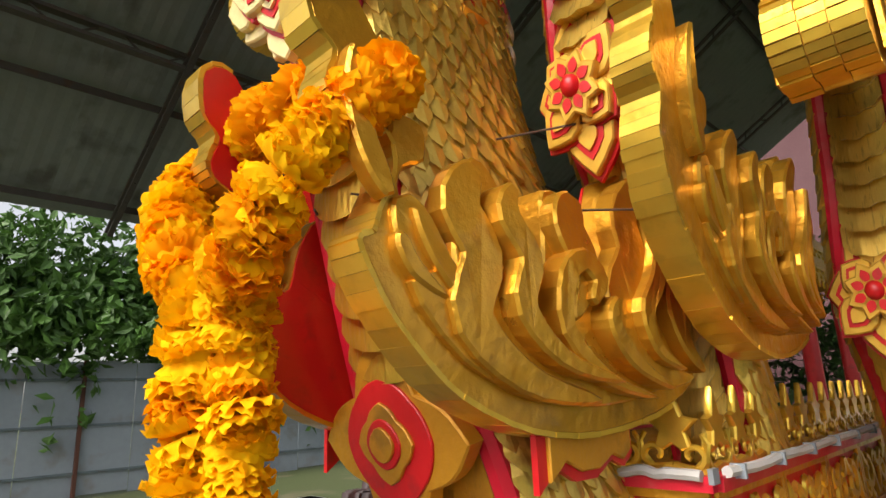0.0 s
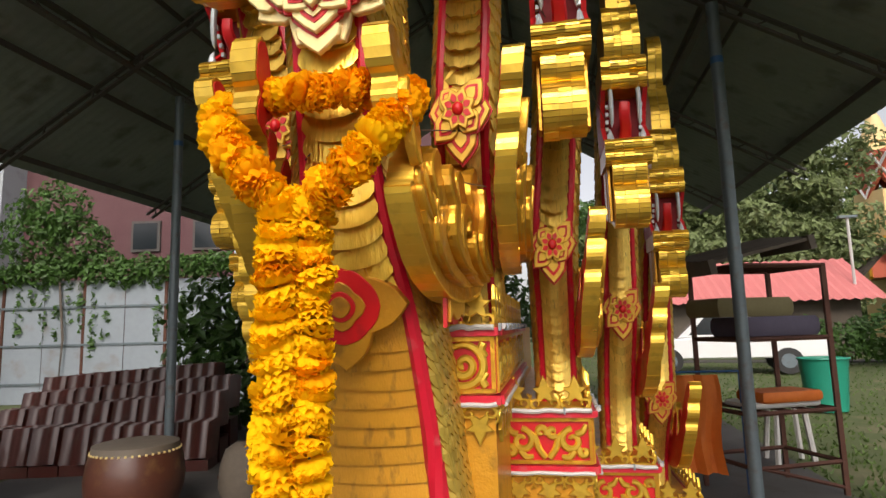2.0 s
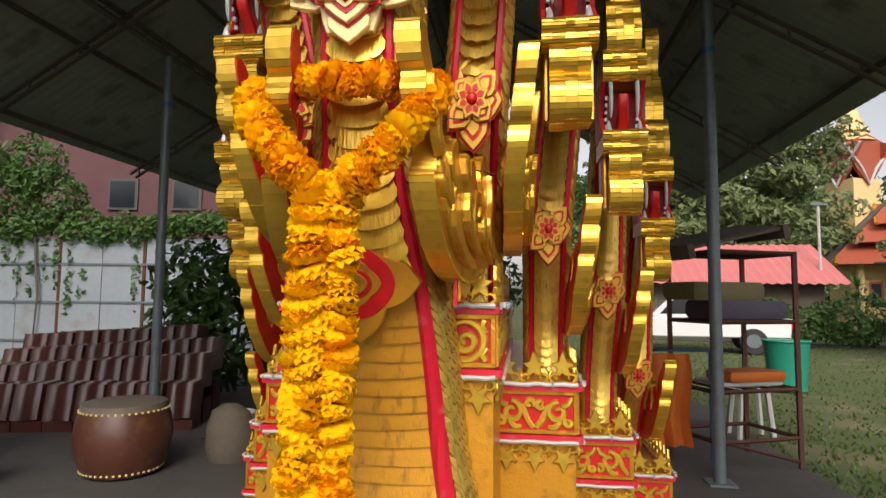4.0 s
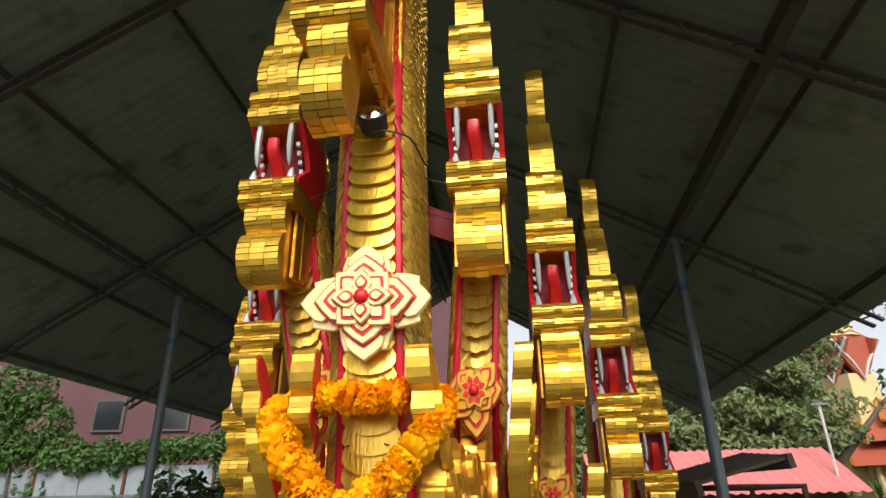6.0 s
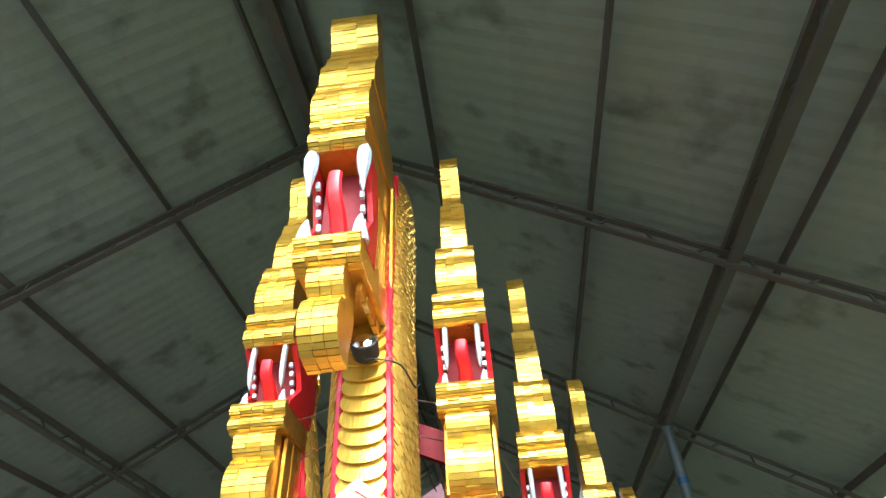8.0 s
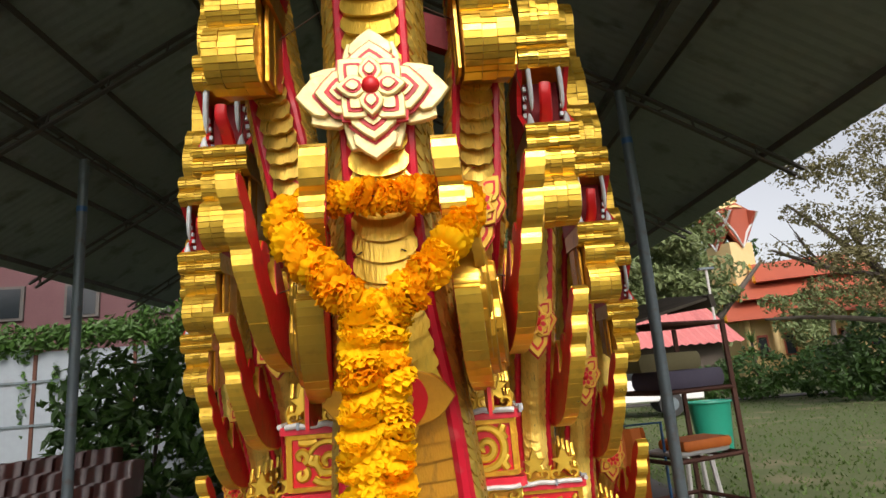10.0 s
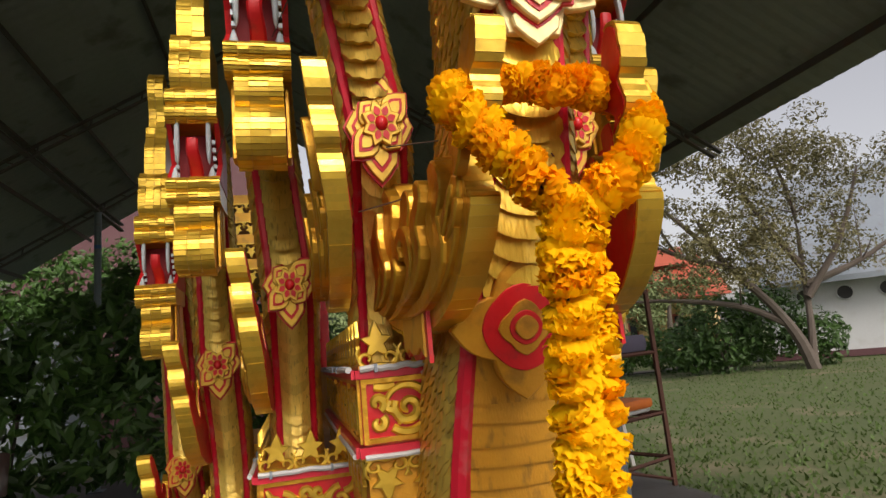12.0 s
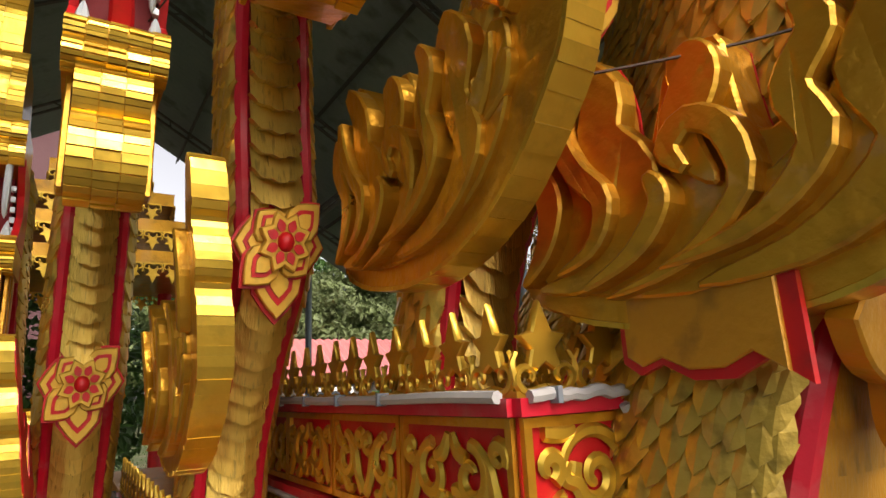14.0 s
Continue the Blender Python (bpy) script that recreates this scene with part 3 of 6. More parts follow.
def neck(parent, spine, depth, plate_step, single, seed):
    """Neck along a spine of (x, y, z, half width) on the belly's front line: core, red edge beads, belly plates, side scales."""
    rnd = random.Random(seed)
    pts = smoothed(spine, 56)
    P = [Vector(p[:3]) for p in pts]
    W = [p[3] for p in pts]
    T = [(P[min(i + 1, 56)] - P[max(i - 1, 0)]).normalized() for i in range(57)]
    X = Vector((1, 0, 0))
    N = [X.cross(t).normalized() * -1 if X.cross(t).y > 0 else X.cross(t).normalized() for t in T]

    def section_at(z):
        """Half outline of the neck: full above, slimmer beside the broad chest."""
        bulge = 1.28 if not single else 1.16 + 0.34 * max(0.0, min(1.0, (z + parent.location.z - 1.62) / 0.3))
        return [(1.0, 0.0), (0.45 + 0.55 * bulge, 0.07), (0.1 + 0.9 * bulge, 0.22), (bulge, 0.42), (0.9 * bulge, 0.68), (0.6 * bulge, 0.90), (0.0, 1.0)]

    def side(w, t, z):
        section = section_at(z)
        u = max(0.0, min(0.999, t)) * 6
        j = int(u)
        (a0, b0), (a1, b1) = section[j], section[j + 1]
        return w * (a0 + (a1 - a0) * (u - j)), depth * (b0 + (b1 - b0) * (u - j))

    rings = []
    for p, n, w in zip(P, N, W):
        half = [(w * a, depth * b) for a, b in section_at(p.z)[:-1]]
        sec = half + [(0, depth)] + [(-a, b) for a, b in half[::-1]]
        rings.append([p + X * a - n * b for a, b in sec])
    core = part("neck", Geo().loft(rings), OCHRE, parent, smooth=True)
    for s in (-1, 1):
        part("edge_bead", Geo().tube([p + X * (s * w * 0.9) + n * 0.004 for p, n, w in zip(P, N, W)], lambda u: 0.020 + 0.022 * max(0.0, 1 - 2.2 * u) * (depth > 0.35), 8), PINK, core, "crimson bead along the belly's edge", smooth=True)
    length = [0.0]
    for a, b in zip(P, P[1:]):
        length.append(length[-1] + (b - a).length)

    def on(s):
        j = max(0, min(55, int(np.searchsorted(length, s)) - 1))
        f = (s - length[j]) / max(1e-6, length[j + 1] - length[j])
        return P[j].lerp(P[j + 1], f), N[j].lerp(N[j + 1], f).normalized(), W[j] + (W[j + 1] - W[j]) * f

    s = 0.03
    while s < length[-1]:
        p, n, w = on(s)
        low = p.z + parent.location.z < 1.62 and single
        me = BELLY_FLAT if low else BELLY if single else BELLY_LOBED
        m = frame_matrix(p + n * 0.003, (-1, 0, 0), n) @ Matrix.Rotation(radians(rnd.uniform(-2, 2)), 4, "Y") @ Matrix.Diagonal((1.70 * w if single else 1.5 * w, (0.7 if low else 1.5) if single else 2.3, plate_step / 0.064, 1))
        part("belly_plate", me, None, core, m=m)
        s += plate_step
    heap, count = Geo(), 0
    row, s = 0, 0.05
    step = 0.044 if single else 0.05
    while s < length[-1] - 0.02:
        p, n, w = on(s)
        half_round = depth * 1.15 + w * 0.6
        k = max(3, int(half_round / (0.056 if single else 0.05)))
        for i in range(k):
            t = 0.05 + (i + 0.3 + 0.5 * (row % 2)) / (k + 0.5) * 0.9
            a0, b0 = side(w, t, p.z)
            a1, b1 = side(w, t + 0.03, p.z)
            for sd in (-1, 1):
                q = p + X * (sd * a0) - n * b0
                tang = (X * (sd * (a1 - a0)) - n * (b1 - b0)).normalized()
                out = tang.cross(T[0]).normalized()
                out = out if out.dot(X * sd * w + n * -(b0 - depth * 0.4)) > 0 else -out
                p2, n2, w2 = on(min(length[-1], s + 0.03))
                a2, b2 = side(w2, t, p2.z)
                up = (p2 + X * (sd * a2) - n2 * b2 - q).normalized()
                out = (out - up * out.dot(up)).normalized()
                rt = up.cross(out) * -1
                m = frame_matrix(q + out * 0.002, rt, out) @ Matrix.Rotation(radians(rnd.uniform(-9, 9)), 4, "Y")
                sc = 1.0 + rnd.uniform(-0.1, 0.12)
                m = m @ Matrix.Diagonal((sc, 1, sc, 1))
                z = q.z + parent.location.z
                if single and 1.66 < z < 2.62 and t < 0.75 and count < 300:
                    part("neck_scale", SCALE_ME, None, core, m=m)
                    count += 1
                else:
                    heap.add([m @ v.co for v in SCALE_ME.vertices], [tuple(f.vertices) for f in SCALE_ME.polygons])
        row += 1
        s += step
    tagged(part("scale_cover", heap, SCALE, core, "overlapping pointed gold scales"), kind="stuff")
    return core


def tiled(profile, width, cols, x0=0.0, seed=1, size=0.024):
    """Little gold foil blocks laid over a front profile of (y, z), from the bottom up."""
    rnd = random.Random(seed)
    g = Geo()
    seams = [(j + rnd.uniform(-0.12, 0.12)) / cols for j in range(1, cols)]
    pr = [Vector(p) for p in profile]
    for a, b in zip(pr, pr[1:]):
        L = (b - a).length
        k = max(1, round(L / size))
        d = (b - a) / k
        nrm = Vector((-d.y, d.x)).normalized()
        if nrm.x > 0 and abs(d.x) < abs(d.y) * 6:
            nrm = -nrm
        for i in range(k):
            cuts = [0] + sorted(v + rnd.uniform(-0.012, 0.012) for v in seams) + [1]
            for u0, u1 in zip(cuts, cuts[1:]):
                h = 0.006 + rnd.uniform(0, 0.006)
                p, q = a + d * (i + 0.03), a + d * (i + 0.97)
                xs = (x0 - width / 2 + width * u0 + 0.001, x0 - width / 2 + width * u1 - 0.001)
                tilt = rnd.uniform(-0.002, 0.002)
                vs = [(xx, *(v + nrm * (hh + (tilt if v is p and hh > 0 else 0)))) for hh in (-0.006, h) for v in (p, q) for xx in xs]
                g.add(vs, [(0, 1, 3, 2), (4, 6, 7, 5), (0, 4, 5, 1), (2, 3, 7, 6), (0, 2, 6, 4), (1, 5, 7, 3)])
    return g


def slab_block(parent, name, front, back, width, cols, x0, seed):
    """A sawn block of the head: a front and a back profile, with foil blocks over the front."""
    front = [(float(a), float(b)) for a, b in smoothed(front, 3 * (len(front) - 1))]
    ol = list(front) + list(back)[::-1]
    ob = part(name, Geo().prism(ol, -width / 2, width / 2, lambda a, b, h: (x0 + h, a, b)), GOLD, parent)
    tagged(part("foil_cladding", tiled(front, width + 0.004, cols, x0, seed), FOIL, ob, "small gold foil blocks glued in rows"), kind="stuff")
    return ob


def fang(parent, x, y, z0, z1, r, upper, flat):
    """A fang from z0 to z1: a long upper bar or bulging tusk, or a stubby lower cone."""
    pts = [(x, y, z0), (x, y - 0.010, z0 + (z1 - z0) * 0.3), (x, y - 0.010, z0 + (z1 - z0) * 0.65), (x, y + 0.004, z1)]
    if upper:
        shape = (lambda u: r * 0.8 * (1 - u ** 9)) if flat else (lambda u: r * (0.75 + 0.55 * math.sin(math.pi * min(1, u * 1.25))) * (1.0 - 0.75 * u ** 3))
    else:
        shape = lambda u: r * 1.25 * (1.02 - u ** 1.5)
    part("fang", Geo().tube(smoothed(pts, 10), shape, 8, 1.5 if flat else 1.15, (0, 1, 0)), SILVER, parent, "silver painted fang", smooth=True)


def head(parent, x, y, z, k, gap, wide, tall, seed, depth=0.34, cw=(0.55, 0.42), jw=0.74, jd=0.34, sw=0.80):
    """Open-mouthed head; (x, y, z): middle of the upper lip's lower front edge. gap: how far the mouth opens."""
    def pf(pts, kz=k):
        return [(y + a * k, z + b * kz) for a, b in pts]
    w = 0.225 * k * wide
    lip = slab_block(parent, "upper_jaw", pf([(0.02, -0.008), (-0.012, 0.012), (-0.016, 0.05), (0.008, 0.072), (0.002, 0.085), (-0.016, 0.10), (-0.012, 0.14), (0.03, 0.165)]), pf([(depth, -0.05), (depth, 0.17)]), w, 5, x, seed)
    slab_block(parent, "snout", pf([(0.01, 0.165), (-0.014, 0.21), (-0.018, 0.27), (-0.006, 0.33), (0.012, 0.37), (0.016, 0.42), (0.045, 0.46)]), pf([(depth, 0.165), (depth + 0.05, 0.30), (depth * 0.9, 0.46)]), w * sw, 4, x, seed + 1)
    t = tall
    slab_block(parent, "crest", pf([(0.045, 0.46), (0.040, 0.48 * t), (0.048, 0.54 * t), (0.085, 0.61 * t), (0.105, 0.68 * t)]), pf([(0.34, 0.46), (0.32, 0.56 * t), (0.27, 0.68 * t)]), w * cw[0], 2, x, seed + 2)
    slab_block(parent, "crest_tip", pf([(0.105, 0.68 * t), (0.120, 0.74 * t), (0.105, 0.80 * t), (0.078, 0.86 * t), (0.066, 0.92 * t), (0.085, 0.975 * t), (0.14, 1.02 * t)]), pf([(0.27, 0.68 * t), (0.26, 0.78 * t), (0.22, 0.86 * t), (0.20, 0.94 * t), (0.20, 1.0 * t)]), w * cw[1], 2, x, seed + 3)
    g0 = -gap / k
    slab_block(parent, "lower_lip", pf([(0.06, g0 - 0.12), (0.01, g0 - 0.105), (0.004, g0 - 0.075), (0.026, g0 - 0.058), (0.004, g0 - 0.045), (-0.002, g0 - 0.015), (0.03, g0 + 0.004)]), pf([(depth, g0 - 0.11), (depth, g0 + 0.05)]), w * 1.02, 5, x, seed + 4)
    slab_block(parent, "lower_jaw", pf([(0.13, g0 - 0.45), (0.05, g0 - 0.44), (0.0, g0 - 0.40), (-0.012, g0 - 0.33), (0.012, g0 - 0.27), (0.06, g0 - 0.245), (0.045, g0 - 0.225), (0.02, g0 - 0.19), (0.018, g0 - 0.14), (0.05, g0 - 0.11)]),
               pf([(jd * 0.8, g0 - 0.40), (jd, g0 - 0.28), (jd, g0 - 0.11)]), w * jw, 3, x, seed + 5)
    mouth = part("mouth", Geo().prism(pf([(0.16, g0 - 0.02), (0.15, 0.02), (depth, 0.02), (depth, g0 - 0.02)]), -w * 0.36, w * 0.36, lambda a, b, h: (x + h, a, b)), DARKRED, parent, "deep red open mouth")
    cd = 0.21 if jd < 0.3 else depth
    for s in (-1, 1):
        if jd < 0.3:
            for q in range(4):
                a = cd + (depth - cd) * q / 4
                part("cheek_plank", Geo().prism(pf([(a, g0 - 0.06), (a + 0.068, g0 - 0.06), (a + 0.068, 0.02), (a, 0.02)]), w * 0.38, w * 0.47 + 0.004 * (q % 2), lambda a, b, h: (x + s * h, a, b), 0.003), GOLD, mouth)
        cheek = pf([(0.015, 0.012), (0.03, -0.02), (0.12, g0 * 0.35), (0.16, g0 * 0.6), (0.04, g0 + 0.015), (0.03, g0 - 0.012), (cd, g0 - 0.012), (cd + 0.03, g0 * 0.5), (cd, 0.012)])
        part("red_cheek", Geo().prism(cheek, w * 0.42, w * 0.52, lambda a, b, h: (x + s * h, a, b)), RED, mouth, "red lip round the mouth")
        big = jd < 0.3
        fang(mouth, x + s * w * (0.46 if big else 0.31), y + 0.035 * k, z + 0.01, z - gap * (0.50 if big else 0.74), 0.024 * k if big else 0.016 * k, True, not big)
        fang(mouth, x + s * w * (0.44 if big else 0.36), y + 0.05 * k, z - gap - 0.01, z - gap * (0.72 if big else 0.74), 0.026 * k if big else 0.018 * k, False, False)
        for i in range(5):
            part("tooth", Geo().box((x + s * w * 0.38, y + (0.08 + 0.02 * i) * k, z - gap * (0.30 + 0.12 * i)), (0.016 * k, 0.018 * k, gap * 0.07)), SILVER, mouth)
        if jd > 0.3:
            for j in range(3):
                pl = pf([(0.10 + 0.075 * j, g0 - 0.42 + 0.02 * j), (0.168 + 0.075 * j, g0 - 0.42 + 0.02 * j), (0.172 + 0.075 * j, g0 - 0.06), (0.104 + 0.075 * j, g0 - 0.08)])
                part("cheek_plank", Geo().prism(pl, w * 0.40, w * 0.46 + 0.003 * (j % 2), lambda a, b, h: (x + s * h, a, b), 0.003), GOLD, mouth)
    tg = [(x, y + 0.15 * k, z - gap * 0.98), (x + 0.004, y + 0.09 * k, z - gap * 0.72), (x - 0.004, y + 0.03 * k, z - gap * 0.50), (x - 0.002, y + 0.02 * k, z - gap * 0.30)]
    part("tongue", Geo().tube(smoothed(tg, 10), lambda u: 0.034 * k * (1 - 0.2 * u), 8, 0.5, (0, -1, 0), ends=True), RED, mouth, "thick red tongue", smooth=True)
    return lip


def collar(parent, y, z, w, depth):
    """A band with red and gold rows round the neck behind the rosette."""
    for dz, hh, gr, ma in ((0.0, 0.03, 0.02, GOLD), (0.035, 0.03, 0.012, RED), (0.07, 0.035, 0.02, GOLD), (0.11, 0.025, 0.014, RED)):
        path = []
        for i in range(25):
            a = 0.3 + (math.pi - 0.6) * i / 24
            path.append((1.34 * w * math.cos(a), y + depth * (0.02 + 1.0 * math.sin(a) ** 0.8), z + dz + 0.05 * math.sin(a)))
        part("collar_band", Geo().tube(path, gr, 6, 1.3), ma, parent, smooth=True)


# flower places of the nine serpents: x, y, z; lip place relative to it: dx, dy, dz; size; mouth gap
FLOWERS = [(0.338, 0.50, 2.275), (0.642, 1.29, 1.89), (1.015, 1.99, 1.60), (1.31, 2.72, 1.02)]
LIPS = [(0.065, -0.335, 1.16, 1.0), (0.07, -0.56, 1.08, 0.95), (0.0, -0.70, 1.03, 0.88), (0.0, -0.72, 1.24, 0.80)]


def side_serpent(i, s):
    fx, fy, fz = FLOWERS[i]
    lx, ly, lz, k = LIPS[i]
    lx += 0.075 * (i == 0 and s < 0)
    e = thing("naga_serpent", (s * fx, fy, fz), ("gold carved naga serpent with open red mouth beside the tallest", "gold carved naga serpent with open red mouth, second in the fan",
              "smaller gold carved naga serpent low in the fan", "smallest gold carved naga serpent at the edge of the fan")[i], "naga carving", "side serpents of the fan")
    w = 0.088 * (0.6 + 0.4 * k)
    bx = -s * 0.035 if i == 0 else 0.0
    drop = fz - (1.49 - 0.385 * i)
    spine = [(bx, 0.50, -drop, w * 1.0), (bx, 0.44, -0.66 * drop, w), (bx * 0.6, 0.28, -0.34 * drop, w), (0, 0.07, 0.0, w), (s * lx * 0.5, ly * 0.10 + 0.03, 0.36 * lz, w * 0.95), (s * lx * 0.8, ly * 0.35 + 0.10, 0.62 * lz, w * 0.9), (s * lx, ly * 0.75 + 0.2, 0.86 * lz, w * 0.9), (s * lx, ly + 0.34, 1.08 * lz, w * 0.9)]
    neck(e, spine, 0.24 * (0.6 + 0.4 * k), 0.058, False, 20 + i)
    rosette(e, frame_matrix((0, 0.03, 0.0), (-1, 0, 0), (0, -1, -0.12)) @ Matrix.Diagonal((0.84, 1, 1, 1)), 0.30 * (0.75 + 0.25 * k), False)
    head(e, s * lx, ly, lz, k, 0.30 * k, 1.04, 1.2, 40 + 10 * i + (s > 0))
    side_fin(e, s * 0.150 * (0.7 + 0.3 * k), 0.18, -0.26, 0.96 * (0.5 + 0.5 * k), s, -0.12, -0.03)
    collar(e, 0.06, -0.06, w * 1.02, 0.23)


def main_serpent():
    fx, fy, fz = 0.01, 0.045, 2.505
    e = thing("naga_serpent", (fx, fy, fz), "tall gold naga serpent with pale rosette and open red mouth", "naga carving")
    spine = [(0, 0.44, -2.505, 0.38), (0, 0.46, -1.95, 0.32), (0, 0.45, -1.52, 0.245), (0, 0.40, -1.25, 0.22), (0, 0.30, -0.92, 0.185), (0, 0.18, -0.62, 0.135), (0, 0.08, -0.28, 0.112), (0, 0.04, 0.0, 0.11), (0, 0.01, 0.40, 0.108), (0, 0.0, 0.78, 0.105), (0, 0.03, 1.15, 0.10), (0, 0.10, 1.6, 0.10), (0, 0.2, 2.0, 0.09)]
    core = neck(e, spine, 0.52, 0.064, True, 7)
    rosette(e, frame_matrix((0, 0.0, 0.0), (-1, 0, 0), (0, -1, -0.06)), 0.45, True)
    collar(e, 0.06, -0.06, 0.128, 0.52)
    for s in (-1, 1):
        for j in range(4):
            part("cheek_plate", Geo().prism([(-0.36 + 0.085 * j, 0.80), (-0.285 + 0.085 * j, 0.80), (-0.275 + 0.085 * j, 0.98), (-0.355 + 0.085 * j, 0.98)], 0.085, 0.105 + 0.004 * (j % 2), lambda a, b, h: (-0.045 + s * h, a, b), 0.004), GOLD, e)
            part("cheek_plate", Geo().prism([(0.0 + 0.06 * j, 0.95), (0.055 + 0.06 * j, 0.95), (0.065 + 0.06 * j, 1.7 - 0.03 * j), (0.01 + 0.06 * j, 1.72)], 0.137, 0.152 + 0.004 * (j % 2), lambda a, b, h: (-0.045 + s * h, a, b), 0.004), GOLD, e)
    head(e, -0.045, -0.50, 1.50, 1.12, 0.52, 1.0, 1.14, 90, 0.5, (1.12, 1.05), 0.54, 0.17, 1.08)
    for s in (-1, 1):
        side_fin(e, s * 0.245 + 0.014, 0.2 - fy, 1.9 - fz, 1.0, s, 0.06, 0.13, FIN_NOTCHED, 0.035)
    for s in (-1, 1):
        ol = [(0.30, 0.10), (0.58, 0.12), (0.58, -0.01), (0.55, -0.03), (0.51, -0.015), (0.46, -0.04), (0.40, -0.04), (0.35, -0.015), (0.30, -0.05)]
        side_at = lambda a, b, h: (s * (0.285 + 0.04 * (a - 0.3) + h), a - fy, 1.565 - fz + b)
        part("apron_board", Geo().prism(ol, 0.0, 0.012, side_at), RED, core, "gold board with a red painted edge")
        part("apron_panel", Geo().prism([(0.48 + (a - 0.48) * 0.87, 0.035 + (b - 0.035) * 0.80) for a, b in ol], 0.010, 0.02, side_at, 0.003), OCHRE, core)

    def quatrefoil(r, n=48, amp=0.2):
        out = []
        for i in range(n):
            a = 2 * math.pi * i / n
            out.append((r * (1 + amp * (abs(math.cos(2 * a)) ** 1.3 + 0.3 * (1 - abs(math.sin(2 * a))) ** 4) - amp * 0.4) * math.cos(a) * 0.97, r * (1 + amp * (abs(math.cos(2 * a)) ** 1.3 + 0.3 * (1 - abs(math.sin(2 * a))) ** 4) - amp * 0.4) * math.sin(a) * 0.95))
        return out
    mm = frame_matrix((-0.028, 0.240, -0.912), (-1, 0, 0), (0, -1, -0.20))
    put = lambda a, b, h: (a, h, b)
    md = part("medallion", Geo().prism(quatrefoil(0.157, amp=0.42), -0.02, 0.018, put, 0.004), OCHRE, core, "four-lobed gold chest medallion with red rings", mm)
    for r, lo, hi, ma, am in ((0.122, 0.017, 0.024, RED, 0.06), (0.070, 0.022, 0.031, OCHRE, 0.20), (0.049, 0.029, 0.035, RED, 0.04), (0.034, 0.033, 0.041, OCHRE, 0.05)):
        part("medallion_ring", Geo().prism(quatrefoil(r, amp=am), lo, hi, put, 0.002), ma, md)
    lamp = part("spot_lamp", Geo().loft([[(r * math.cos(a), yy, r * math.sin(a)) for a in [k * math.pi / 10 for k in range(20)]] for r, yy in ((0.03, 0.06), (0.052, 0.04), (0.056, 0.0), (0.056, -0.03), (0.050, -0.032))]), BLACK, e, "round black spot lamp with a clear lens", pose(0.022, -0.115, 0.70, -25), True)
    part("lens", Geo().loft([[(r * math.cos(a), yy, r * math.sin(a)) for a in [k * math.pi / 8 for k in range(16)]] for r, yy in ((0.049, -0.033), (0.035, -0.045), (0.012, -0.050))]), CHROME, lamp, "faceted clear lens", smooth=True)
    part("lamp_cable", Geo().tube(smoothed([(0, 0.02, -0.05), (0.06, 0.01, -0.075), (0.14, 0.06, -0.06), (0.17, 0.2, -0.02), (0.17, 0.3, 0.12)], 14), 0.004, 5), BLACK, lamp)


main_serpent()
for i in range(4):
    for s in (-1, 1):
        side_serpent(i, s)


# ---- tiered pedestal ----
def fleur_meshes():
    star = [(0, 0.155), (0.012, 0.128), (0.020, 0.104), (0.046, 0.098), (0.024, 0.074), (0.032, 0.046), (0.016, 0.040), (0.0, 0.052), (-0.016, 0.040), (-0.032, 0.046), (-0.024, 0.074), (-0.046, 0.098), (-0.020, 0.104), (-0.012, 0.128)]
    g = Geo().prism(star, 0, 0.014, lambda a, b, h: (a, -h, b), 0.004)
    for s in (-1, 1):
        c = [(s * a, -0.007, b) for a, b in [(0.0, 0.012)] + spiral(0.034, 0.032, 0.026, 0.008, -1.9, 0.95, 12)]
        g.tube(c, lambda u: 0.0085 * (1 - 0.4 * u), 6, 1.0, (0, -1, 0))
        c = [(s * a, -0.007, b) for a, b in [(0.040, 0.010), (0.056, 0.03), (0.060, 0.055), (0.050, 0.072)]]
        g.tube(c, lambda u: 0.007 * (1 - 0.4 * u), 5, 1.0, (0, -1, 0))
    g.box((0, -0.006, 0.006), (0.118, 0.012, 0.012))
    return g.mesh("crown_fleur", FOIL, True)


FLEUR = fleur_meshes()


